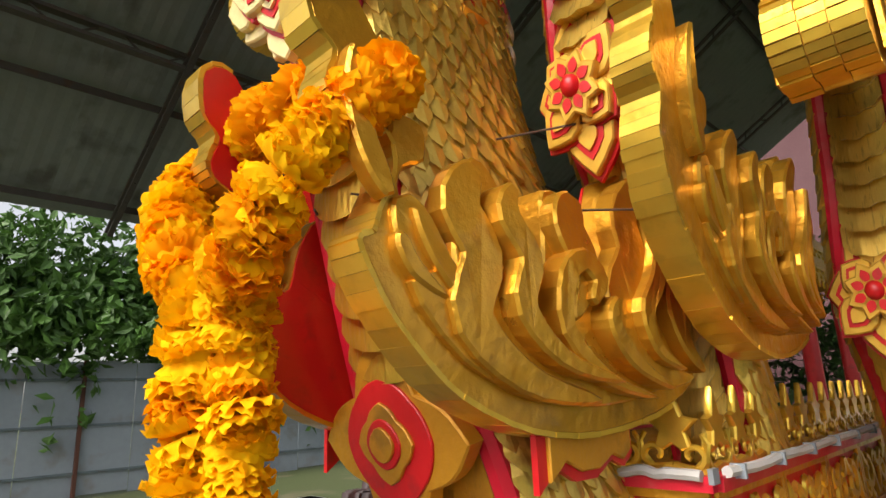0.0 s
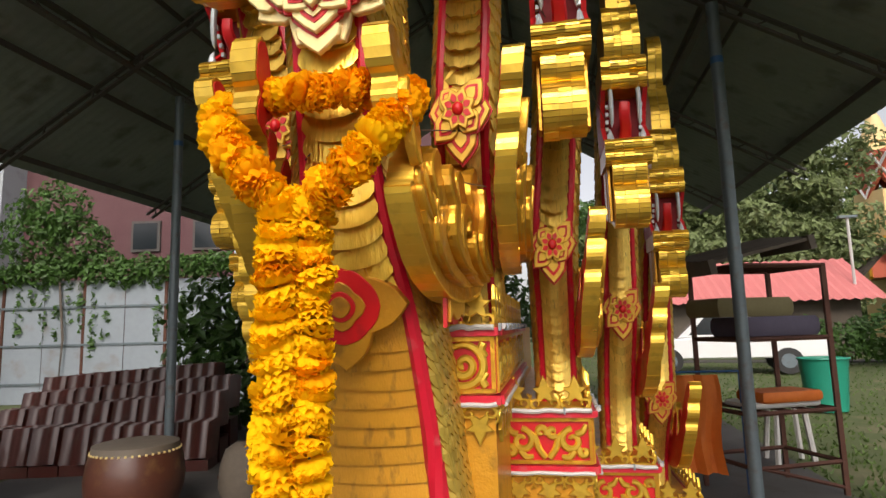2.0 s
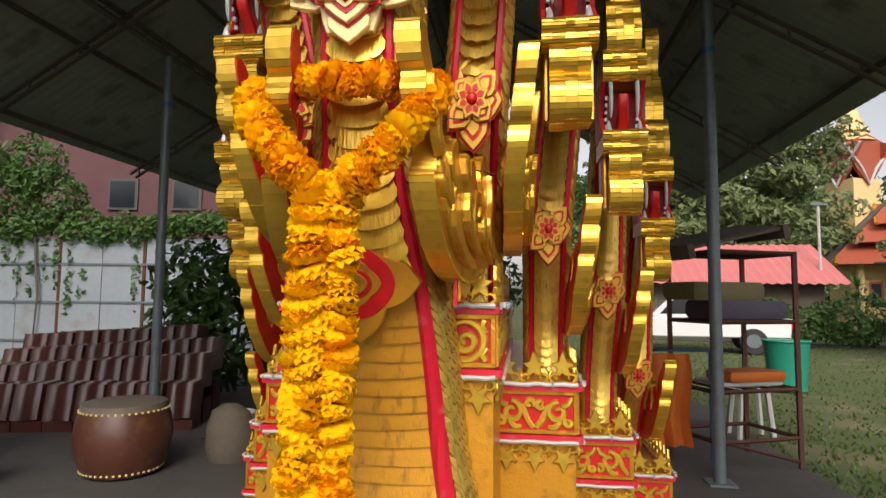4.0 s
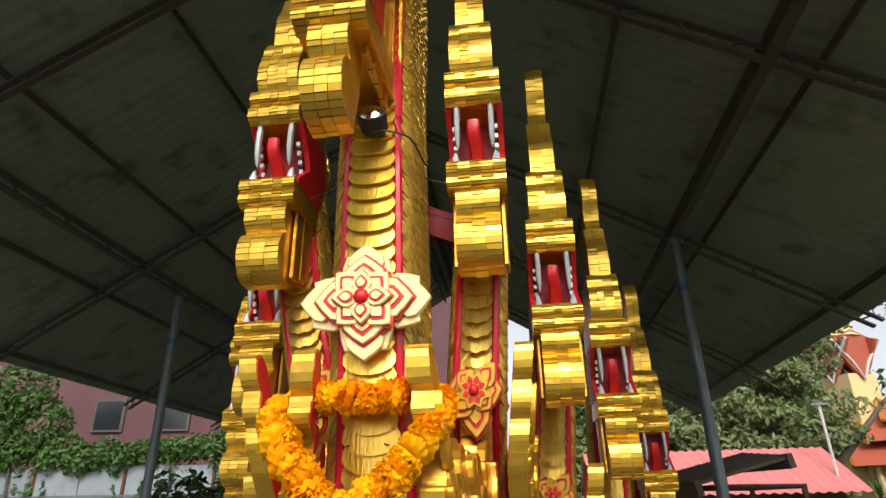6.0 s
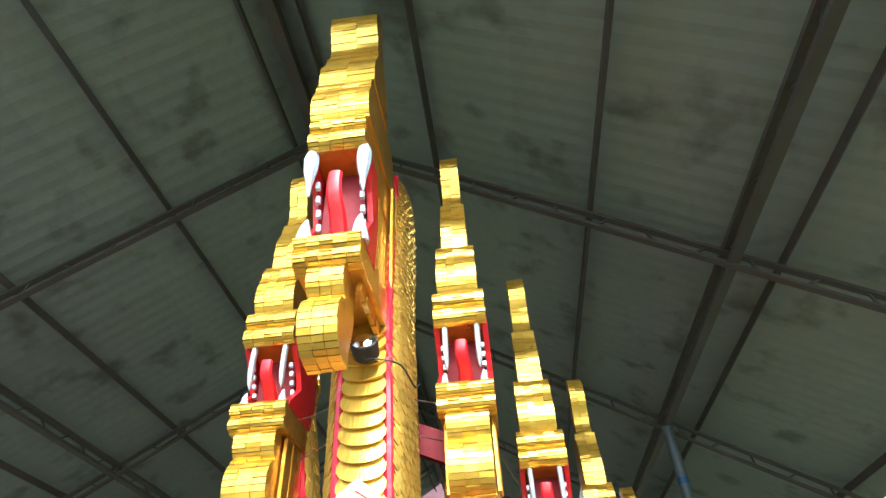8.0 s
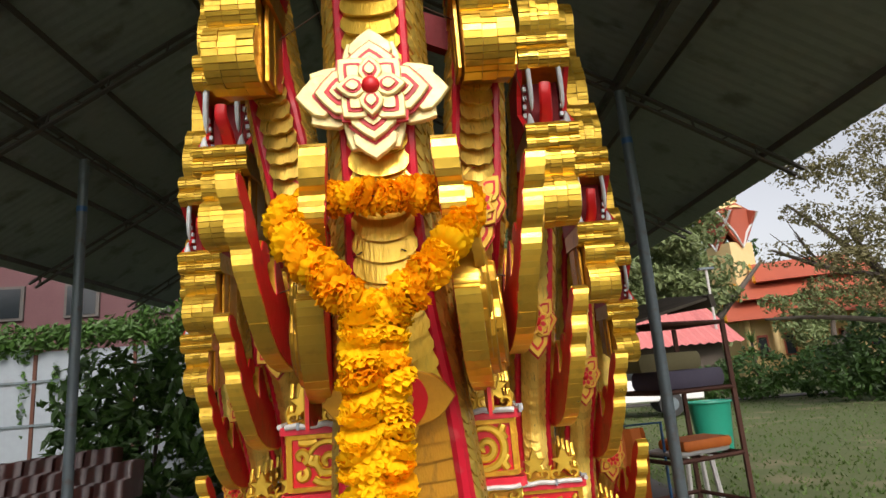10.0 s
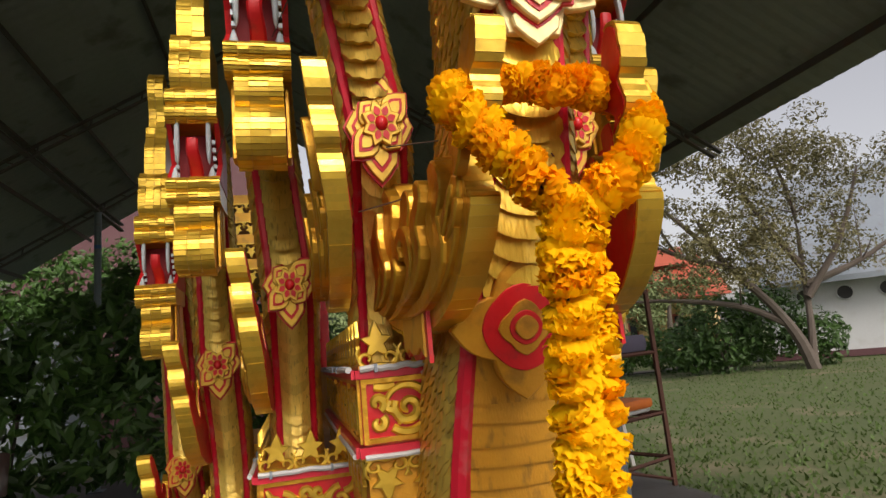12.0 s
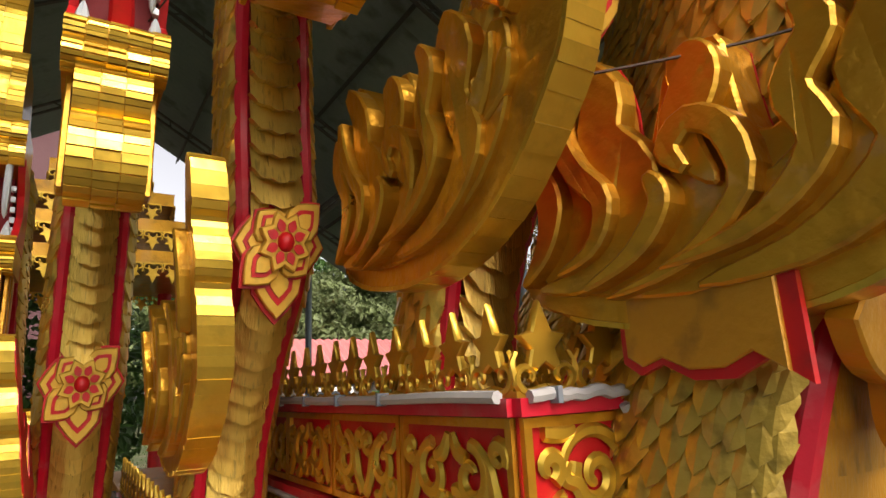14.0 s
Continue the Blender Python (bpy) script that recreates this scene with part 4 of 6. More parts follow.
def scroll_geo(w, h, flip):
    g = Geo()
    r = min(0.017, h * 0.088)
    n = max(1, round(w / (h * 1.25)))
    for i in range(n):
        cx, c = -w / 2 + (i + 0.5) * w / n, 1 if (i + flip) % 2 else -1
        hw = w / n
        runs = [spiral(cx + c * 0.02, 0.0, h * 0.30, h * 0.07, math.pi * (0.5 if c > 0 else 0.5), 1.15 * c, 20),
                [(cx - c * hw * 0.46, -h * 0.42), (cx - c * hw * 0.30, -h * 0.20), (cx - c * hw * 0.18, h * 0.12), (cx + c * 0.02, h * 0.30)],
                spiral(cx - c * hw * 0.36, h * 0.22, h * 0.14, h * 0.03, -0.6, -0.95 * c, 12),
                spiral(cx + c * hw * 0.38, -h * 0.26, h * 0.13, h * 0.03, 2.2, 0.95 * c, 12),
                [(cx + c * hw * 0.2, h * 0.16), (cx + c * hw * 0.36, h * 0.22), (cx + c * hw * 0.46, h * 0.40)],
                [(cx + c * hw * 0.16, -h * 0.24), (cx + c * hw * 0.02, -h * 0.40), (cx - c * hw * 0.16, -h * 0.38)]]
        if n == 1:
            # one bold scroll: an open ring, a curl within it and three leaves
            cx = w * 0.06
            runs = [spiral(cx, 0, h * 0.43, h * 0.40, -2.3 * c, 0.80 * c, 22), spiral(cx + 0.004, 0, h * 0.27, h * 0.05, 2.6 * c, 1.3 * c, 22),
                    [(cx - h * 0.1, -h * 0.26), (cx - h * 0.22, -h * 0.05), (cx - h * 0.36, h * 0.02), (cx - h * 0.30, h * 0.14)],
                    spiral(-w * 0.36, h * 0.12, h * 0.14, h * 0.04, -1.2, 0.9, 12), spiral(-w * 0.36, -h * 0.22, h * 0.13, h * 0.03, 1.0, -0.9, 12),
                    [(-w * 0.40, h * 0.42), (-w * 0.22, h * 0.40), (-w * 0.10, h * 0.44)], [(w * 0.40, h * 0.44), (w * 0.36, h * 0.30), (w * 0.44, h * 0.16)], [(w * 0.42, -h * 0.44), (w * 0.36, -h * 0.30), (w * 0.44, -h * 0.16)]]
        for run in runs:
            run = smoothed(run, 14) if len(run) < 8 else run
            g.tube([(a, -0.006, b) for a, b in run], lambda u: r * (0.55 + 0.45 * math.sin(math.pi * min(1, 0.25 + u * 0.75))), 6, 0.6, (0, -1, 0))
    return g


def face(parent, m, w, z_top, z_low, fl, pend, seed):
    """One face of a tier, in its own plane: x along it, -y out of it. Rails, scroll panel, crown and hanging fleurs, cable."""
    rnd = random.Random(seed)
    h = z_top - z_low - 0.03
    zc = (z_top + z_low) / 2 - 0.012
    part("red_rail", Geo().box((0, -0.012, z_top - 0.014), (w + 0.03, 0.045, 0.028)), PINK, parent, m=m)
    part("red_rail", Geo().box((0, -0.012, z_low - 0.016), (w + 0.03, 0.045, 0.032)), PINK, parent, m=m)
    n = max(1, round(w / 0.42))
    for i in range(n):
        pw = w / n
        mm = m @ Matrix.Translation((-w / 2 + (i + 0.5) * pw, 0, zc))
        panel = part("scroll_panel", Geo().box((0, -0.002, 0), (pw, 0.006, h)), RED, parent, "red panel under raised gold scrollwork", mm)
        for a, b, cx, cz in ((pw - 0.004, 0.016, 0, h / 2 - 0.012), (pw - 0.004, 0.016, 0, -h / 2 + 0.012), (0.016, h - 0.04, -pw / 2 + 0.010, 0), (0.016, h - 0.04, pw / 2 - 0.010, 0)):
            part("panel_frame", Geo().box((cx, -0.010, cz), (a, 0.014, b)), GOLD, panel)
        tagged(part("scrollwork", scroll_geo(pw - 0.04, h - 0.03, i + seed).mesh("scrollwork", FOIL, True), None, panel, "raised gold scrollwork", Matrix.Translation((0, -0.006, 0))), kind="stuff")
    k = max(1, round(w / fl))
    for i in range(k):
        x = -w / 2 + (i + 0.5) * w / k
        part("crown_fleur", FLEUR, None, parent, m=m @ Matrix.Translation((x, 0.004, z_top + 0.0)) @ Matrix.Rotation(radians(rnd.uniform(-3, 3)), 4, "Y") @ Matrix.Diagonal((w / k / 0.118, 1, 1.04, 1)))
        if pend:
            part("hanging_fleur", FLEUR, None, parent, m=m @ Matrix.Translation((x, -0.004, z_low - 0.034)) @ Matrix.Diagonal((w / k / 0.118, 1, -0.92, 1)))
    pts = [(-w / 2 + w * i / 12, -0.040 + rnd.uniform(-0.002, 0.002), z_top + 0.004 + rnd.uniform(-0.004, 0.003)) for i in range(13)]
    part("cable", Geo().tube(smoothed(pts, 30), 0.011, 7), CABLE, parent, "grey electric cable clipped along the rail", m, True)
    for i in range(max(2, int(w / 0.24))):
        x = -w / 2 + 0.05 + i * 0.24
        part("cable_clip", Geo().box((x, -0.041, z_top + 0.003), (0.010, 0.028, 0.027)), SHEET, parent, m=m)
    pts = [(-w / 2 + w * i / 8, -0.036, z_low - 0.03 + rnd.uniform(-0.003, 0.003)) for i in range(9)]
    part("cable", Geo().tube(smoothed(pts, 20), 0.009, 7), CABLE, parent, "grey electric cable clipped along the rail", m, True)


BACK = 4.4
for i in range(4):
    X, Y, ZT, ZL = 0.428 + 0.362 * i, 0.68 + 0.65 * i, 1.51 - 0.385 * i, 1.27 - 0.385 * i
    tier = thing("pedestal_tier", (-0.012, Y, 0), "red and gold pedestal tier with scrollwork and fleur crown", "pedestal", "pedestal tiers")
    inner = 0.16 if i == 0 else X - 0.41
    part("tier_body", Geo().box((0, (BACK - Y) / 2 + 0.012, ZT / 2 - 0.006), (2 * X - 0.02, BACK - Y, ZT - 0.012)), OCHRE, tier)
    for s in (-1, 1):
        w = X - inner
        face(tier, Matrix.Translation((s * (inner + w / 2), 0.008, 0)), w, ZT, ZL, 0.128, True, 3 * i + s)
        d = min(1.9, BACK - Y - 0.02)
        rot = Matrix.Rotation(radians(90 if s > 0 else -90), 4, "Z")
        face(tier, Matrix.Translation((s * (X - 0.008), d / 2 + 0.01, 0)) @ rot, d, ZT, ZL, 0.118, True, 50 + 3 * i + s)
        if i == 0:
            drop = [(s * 0.225, -0.036, ZT - 0.02), (s * 0.205, -0.036, ZT - 0.06), (s * 0.20, -0.036, ZT - 0.14), (s * 0.205, -0.036, ZL - 0.01), (s * 0.235, -0.036, ZL - 0.03)]
            part("cable", Geo().tube(smoothed(drop, 16), 0.010, 7), CABLE, tier, smooth=True)

# ---- marigold garland ----
def marigold(seed, material):
    """A full cloth flower: ruffled cups of petals set one in another along z."""
    rnd = random.Random(seed)
    me = bpy.data.meshes.new("marigold_flower")
    vs, fs = [], []
    n = 54
    for k, R in enumerate((0.044, 0.052, 0.056, 0.059, 0.060, 0.059, 0.056, 0.052, 0.044)):
        z0 = -0.028 + 0.007 * k + rnd.uniform(-0.002, 0.002)
        flip = -1 if k < 4 else 1
        tx, ty = rnd.uniform(-0.18, 0.18), rnd.uniform(-0.18, 0.18)
        lobes = rnd.choice((9, 10, 11))
        ph = rnd.uniform(0, 6.28)
        base = len(vs)
        for r, z, ruffle in ((0.010, 0.0, 0.0), (0.60, 0.001, 0.10), (0.86, 0.010, 0.35), (1.0, 0.024, 1.0)):
            for q in range(n):
                a = 2 * math.pi * q / n
                lobe = abs(math.cos(lobes * a / 2 + ph)) ** 0.5
                rr = r if r < 0.1 else R * r * (1 + ruffle * (0.26 * lobe - 0.17 + rnd.uniform(-0.06, 0.06)))
                zz = z0 + flip * z * 0.8 + tx * rr * math.cos(a) + ty * rr * math.sin(a) + ruffle * (0.006 * math.sin(13 * a + ph) + rnd.uniform(-0.006, 0.006))
                vs.append((rr * math.cos(a), rr * math.sin(a), zz))
        for ring in range(3):
            for q in range(n):
                a, b = base + ring * n + q, base + ring * n + (q + 1) % n
                fs.append((a, b, b + n, a + n))
    me.from_pydata(vs, [], fs)
    me.materials.append(material)
    me.polygons.foreach_set("use_smooth", [True] * len(me.polygons))
    return me


ORANGES = [marigold(i, PETAL) for i in (1, 2, 3)]
YELLOWS = [marigold(i, PETALY) for i in (4, 5, 6)]
garland = thing("marigold_garland", (0.0, -0.11, 1.87), "orange marigold garland hung over the fins of the middle serpent", "garland")


def strand(pts, step, mix, seed, size=1.0):
    rnd = random.Random(seed)
    path = [Vector(p) for p in smoothed(pts, 80)]
    path = [p - Vector((0.0, -0.11, 1.87)) for p in path]
    part("string", Geo().tube(path[::4], 0.003, 5), WIRE, garland)
    acc, last = step, path[0]
    for a, b in zip(path, path[1:]):
        acc += (b - a).length
        if acc >= step:
            acc = 0
            q = (b - a).to_track_quat("Z", "Y").to_matrix().to_4x4()
            tilt = Matrix.Rotation(rnd.uniform(-0.5, 0.5), 4, "X") @ Matrix.Rotation(rnd.uniform(-0.5, 0.5), 4, "Y") @ Matrix.Rotation(rnd.uniform(0, 6.28), 4, "Z")
            me = rnd.choice(YELLOWS if rnd.random() < mix(b.z) else ORANGES)
            k = size * rnd.uniform(0.9, 1.12)
            part("marigold_flower", me, None, garland, m=Matrix.Translation(b) @ q @ tilt @ Matrix.Scale(k, 4))


strand([(-0.03, -0.085, 1.83), (-0.095, -0.11, 1.885), (-0.165, -0.105, 1.965), (-0.22, -0.085, 2.04), (-0.25, -0.03, 2.125), (-0.17, 0.04, 2.19)], 0.036, lambda z: 0.6, 1, 0.86)
strand([(0.02, -0.075, 1.83), (0.09, -0.10, 1.885), (0.15, -0.10, 1.94), (0.205, -0.08, 2.01), (0.25, -0.025, 2.085), (0.265, 0.04, 2.155), (0.20, 0.06, 2.19)], 0.036, lambda z: 0.65, 2, 0.86)
strand([(-0.17, 0.04, 2.19), (-0.09, 0.0, 2.18), (0.02, -0.02, 2.17), (0.12, 0.0, 2.175), (0.20, 0.06, 2.195)], 0.034, lambda z: 0.1, 3, 0.82)
strand([(-0.046, -0.105, 1.84), (-0.058, -0.10, 1.6), (-0.070, -0.085, 1.3), (-0.085, -0.07, 0.92)], 0.036, lambda z: 0.75, 4, 0.88)
strand([(0.024, -0.065, 1.84), (0.018, -0.055, 1.6), (0.008, -0.04, 1.3), (-0.006, -0.025, 0.92)], 0.036, lambda z: 0.65, 5, 0.88)

# thin steel wires that brace the heads
def wire(a, b, sag=0.0):
    mid = (Vector(a) + Vector(b)) / 2 - Vector((0, 0, sag))
    solid("brace_wire", Geo().tube(smoothed([Vector((0, 0, 0)), mid - Vector(a), Vector(b) - Vector(a)], 8), 0.0025, 5), WIRE, "thin brace wire stretched between carved serpents", "wire", "brace wires", at=a)


for s in (-1, 1):
    wire((s * 0.10, 0.15, 3.10), (s * 0.38, 0.36, 3.12), 0.01)
    wire((s * 0.10, 0.18, 2.96), (s * 0.40, 0.42, 2.95), 0.0)
    wire((s * 0.44, 0.38, 3.05), (s * 0.66, 0.86, 2.78), 0.01)
    wire((s * 0.74, 0.95, 2.70), (s * 0.98, 1.5, 2.45), 0.01)
    wire((s * 0.06, 0.12, 2.04), (s * 0.42, 0.53, 2.00), 0.015)
    wire((s * 0.10, 0.30, 2.16), (s * 0.34, 0.50, 2.20), 0.0)

# small pavilion at the back of the float
pav = thing("float_pavilion", (-0.95, 5.3, 0), "red-posted pavilion with a tiered gold lace roof", "pavilion")
for sx in (-0.6, 0.6):
    for sy in (-0.6, 0.6):
        part("pavilion_post", Geo().tube([(sx, sy, 0), (sx, sy, 2.6)], 0.06, 10), RED, pav, smooth=True)
part("pavilion_floor", Geo().box((0, 0, 0.45), (1.5, 1.5, 0.9)), OCHRE, pav)
for i, (w, z) in enumerate(((1.5, 2.45), (1.25, 2.72), (1.0, 2.97), (0.7, 3.2))):
    tierp = part("roof_tier", Geo().box((0, 0, z + 0.1), (w, w, 0.1)), GOLD, pav)
    for sd in range(4):
        rt = Matrix.Rotation(sd * math.pi / 2, 4, "Z")
        for j in range(int(w / 0.13)):
            part("hanging_fleur", FLEUR, None, tierp, m=rt @ Matrix.Translation((-w / 2 + 0.065 + 0.13 * j, -w / 2, z + 0.06)) @ Matrix.Diagonal((1.1, 1, -1, 1)))


# ---- planting ----
def leaves(blobs, n, size, seed, hang=0.0):
    """Folded leaves scattered through uneven clumps; blobs: centre x, y, z and radii."""
    rnd = np.random.RandomState(seed)
    b = np.array(blobs, float)
    vol = (b[:, 3] * b[:, 4] * b[:, 5]) ** 0.67
    pick = rnd.choice(len(b), n, p=vol / vol.sum())
    d = rnd.normal(size=(n, 3))
    d /= np.linalg.norm(d, axis=1)[:, None]
    rad = rnd.uniform(0.45, 1.0, n) ** 0.5 * (1 + 0.22 * np.sin(d[:, 0] * 5 + pick) * np.cos(d[:, 2] * 4 + pick * 2))
    c = b[pick, :3] + d * rad[:, None] * b[pick, 3:]
    up = rnd.normal(size=(n, 3)) * 0.7 + d * 0.8 + np.array([0, -0.3, 0.5 - hang])
    up /= np.linalg.norm(up, axis=1)[:, None]
    ax = np.cross(up, rnd.normal(size=(n, 3)))
    ax /= np.linalg.norm(ax, axis=1)[:, None]
    bx = np.cross(up, ax)
    s = size * rnd.uniform(0.6, 1.4, n)[:, None]
    v = np.stack([c - ax * s, c + bx * s * 0.45 + up * s * 0.15, c + ax * s, c - bx * s * 0.45 + up * s * 0.15], 1).reshape(-1, 3)
    g = Geo()
    g.v = [tuple(p) for p in v]
    g.f = [t for i in range(n) for t in ((4 * i, 4 * i + 1, 4 * i + 2), (4 * i, 4 * i + 2, 4 * i + 3))]
    return g


def leaf_part(name, blobs, n, size, seed, material, parent, label="", hang=0.0):
    g = leaves(blobs, n, size, seed, hang)
    me = bpy.data.meshes.new(name)
    me.from_pydata(g.v, [], g.f)
    me.materials.append(material)
    return tagged(part(name, me, None, parent, label), kind="stuff")


def limbs(parent, base, forks, r0, seed):
    """Tapered trunk and limbs; forks: lists of points from the foot up."""
    for i, f in enumerate(forks):
        part("trunk" if i == 0 else "limb", Geo().tube(smoothed([Vector(p) for p in f], 14), lambda u: r0 * (1 if i == 0 else 0.6 if i < 8 else 0.16) * (1 - 0.75 * u), 8), BARK, parent, smooth=True)


rv = random.Random(5)
# corrugated fence with vines, and the plum-coloured house behind
FO, FD = Vector((-1.54, 12.38, 0)), Vector((0.989, 0.146, 0))
fence = thing("sheet_fence", FO + FD * -9.5, "tall white metal sheet fence on rusty posts, overgrown with vines", "fence")
for j in range(14):
    s = -7.0 + j * 1.0
    part("metal_sheet", Geo().box((*(FD * s).xy, 1.45), (0.985, 0.015, 2.9), Matrix.Rotation(math.atan2(FD.y, FD.x), 3, "Z")), SHEET, fence, m=pose(0, rv.uniform(-0.015, 0.015), rv.uniform(-0.03, 0.03)))
    if j % 2 == 0:
        part("fence_post", Geo().box((*(FD * (s - 0.5)).xy, 1.55), (0.07, 0.07, 3.1)), RUST, fence)
for z in (0.45, 1.35, 2.25):
    part("fence_rail", Geo().box((0, -0.03, z), (14.0, 0.05, 0.05), Matrix.Rotation(math.atan2(FD.y, FD.x), 3, "Z")), STEEL, fence)
vine = thing("climbing_vine", FO + FD * -9.5, "dense green vine hanging over the fence top", "vine", m=Matrix.Translation(FO + FD * -9.5))
bl = []
for j in range(46):
    s = -7 + j * 0.31
    bl.append((*(FD * s).xy, 3.0 + rv.uniform(-0.1, 0.3), 0.42, 0.35, rv.uniform(0.2, 0.4)))
    if rv.random() < 0.5:
        bl.append((*(FD * s).xy, rv.uniform(1.4, 2.6), 0.10, 0.12, rv.uniform(0.4, 1.0)))
for s, z, r in ((-0.9, 4.0, 0.9), (-0.4, 4.6, 0.8), (0.3, 3.9, 0.7), (5.2, 3.7, 0.9), (6.2, 3.5, 0.9), (7.4, 3.6, 1.0)):
    bl.append((*(FD * s).xy, z, r, 0.6, r))
leaf_part("vine_leaves", bl, 17000, 0.08, 11, LEAF, vine, hang=0.4)
part("vine_stem", Geo().tube([(0, -0.1, 0.0), (0.1, -0.12, 1.5), (-0.1, -0.1, 3.0)], 0.03, 6), BARK, vine)

fence_b = thing("sheet_fence", (-13.0, -1.0, 0), "long white metal sheet fence beside the yard, overgrown with vines", "fence")
for j in range(20):
    part("metal_sheet", Geo().box((0, -9.5 + j, 1.3), (0.015, 0.985, 2.6)), SHEET, fence_b, m=pose(rv.uniform(-0.015, 0.015), 0, rv.uniform(-0.03, 0.03)))
    if j % 2 == 0:
        part("fence_post", Geo().box((0.05, -10 + j, 1.4), (0.07, 0.07, 2.8)), RUST, fence_b)
for z in (0.45, 1.35, 2.25):
    part("fence_rail", Geo().box((0.03, 0, z), (0.05, 20.0, 0.05)), STEEL, fence_b)
vine_b = thing("climbing_vine", (-13.0, -1.0, 0), "thick green vine and branches rising over the long fence", "vine")
bl = []
for j in range(54):
    y = -10 + j * 0.37
    bl.append((rv.uniform(-0.3, 0.5), y, 2.9 + rv.uniform(-0.3, 0.5), 0.6, 0.6, rv.uniform(0.4, 0.8)))
    for z0 in (3.2, 4.0, 4.8):
        bl.append((rv.uniform(-1.4, -0.2), y, z0 + rv.uniform(-0.4, 0.8), 0.8, 0.9, rv.uniform(0.5, 0.9)))
    if rv.random() < 0.4:
        bl.append((0.15, y, rv.uniform(1.2, 2.4), 0.12, 0.2, rv.uniform(0.5, 1.0)))
leaf_part("vine_leaves", bl, 30000, 0.15, 12, LEAF, vine_b, hang=0.3)
part("vine_stem", Geo().tube([(-0.2, 0, 0.0), (-0.3, 0.4, 2.0), (-0.5, 0.0, 4.6)], 0.06, 6), BARK, vine_b)
strut = solid("red_strut", Geo().box((0, 0, 0), (0.46, 0.05, 0.13), Matrix.Rotation(0.42, 3, "Y")), DARKRED, "dark red painted wooden strut behind the necks", "strut", at=(0.22, 0.52, 3.02))

house = thing("plum_house", (-9.0, 17.0, 0), "dark plum-coloured house with small dark windows", "house")
part("wall", Geo().box((0, 0, 4.6), (16, 4, 9.2), Matrix.Rotation(0.15, 3, "Z")), BRICKISH, house)
part("roof", Geo().box((0, -0.3, 9.3), (17, 5.2, 0.25), Matrix.Rotation(0.15, 3, "Z")), RAFTER, house)
part("white_wall", Geo().box((-9.4, -2.9, 4.4), (6.0, 3.0, 8.8), Matrix.Rotation(0.15, 3, "Z")), RENDERED, house, "white rendered side wing")
for wx, wy, wz in ((-2.5, -2.42, 4.55), (-0.6, -2.14, 4.55), (1.3, -1.86, 4.55), (-7.3, -4.16, 5.0)):
    win = part("window", Geo().box((wx, wy, wz), (0.9, 0.12, 0.95), Matrix.Rotation(0.15, 3, "Z")), RAFTER, house)
    part("pane", Geo().box((wx, wy - 0.06, wz), (0.74, 0.03, 0.8), Matrix.Rotation(0.15, 3, "Z")), GLASS, win)

# shrubs beside the shed
def shrub(x, y, blobs, n, size, material, label, seed, group=""):
    e = thing("shrub", (x, y, 0), label, "shrub", group)
    leaf_part("foliage", blobs, n, size, seed, material, e)
    for k in range(3):
        part("stem", Geo().tube([(0.1 * k, 0.05 * k, 0), (0.2 * k - 0.2, 0.1, 0.8), (0.3 * k - 0.3, 0.0, 1.3)], 0.03, 6), BARK, e)


shrub(-4.3, 7.4, [(-0.3, 0, 1.75, 0.9, 0.6, 0.7), (0.8, 0.1, 1.9, 0.9, 0.6, 0.8), (1.7, 0.3, 2.3, 0.8, 0.6, 0.9), (-0.6, -0.1, 1.1, 0.7, 0.5, 0.7), (0.2, -0.2, 0.9, 1.0, 0.5, 0.7), (1.4, 0.0, 1.0, 1.0, 0.6, 0.8)], 3600, 0.115, LEAF, "broad-leaved green shrub climbing beside the shed", 21)
shrub(-2.4, 10.8, [(0, 0, 1.2, 1.6, 0.8, 1.2), (1.6, 0, 1.6, 1.3, 0.8, 1.3), (-1.2, 0, 2.4, 1.2, 0.8, 1.2), (0.6, 0.2, 3.0, 1.4, 0.8, 1.0)], 5000, 0.10, LEAF, "tall green shrub behind the shed", 23)
shrub(9.2, 19.8, [(0, 0, 0.7, 1.6, 0.8, 0.8), (2.2, 0, 0.9, 1.5, 0.8, 0.9), (4.4, -0.6, 0.8, 1.6, 0.9, 0.9), (6.4, -1.0, 0.8, 1.6, 0.9, 0.9)], 5200, 0.11, LEAF, "green hedge of mixed plants by the lawn", 24)
shrub(13.6, 16.2, [(0, 0, 1.3, 1.3, 1.0, 1.3), (1.4, -0.4, 1.6, 1.2, 1.0, 1.4), (-1.0, 0.5, 1.0, 1.0, 0.8, 1.0), (2.6, -1.2, 0.9, 1.0, 0.8, 0.9)], 4200, 0.12, LEAF, "dark green bushy shrub at the lawn's edge", 25)


def tree(x, y, forks, r0, blobs, n, size, material, label, seed):
    e = thing("tree", (x, y, 0), label, "tree")
    limbs(e, (0, 0, 0), forks, r0, seed)
    leaf_part("crown", blobs, n, size, seed, material, e)


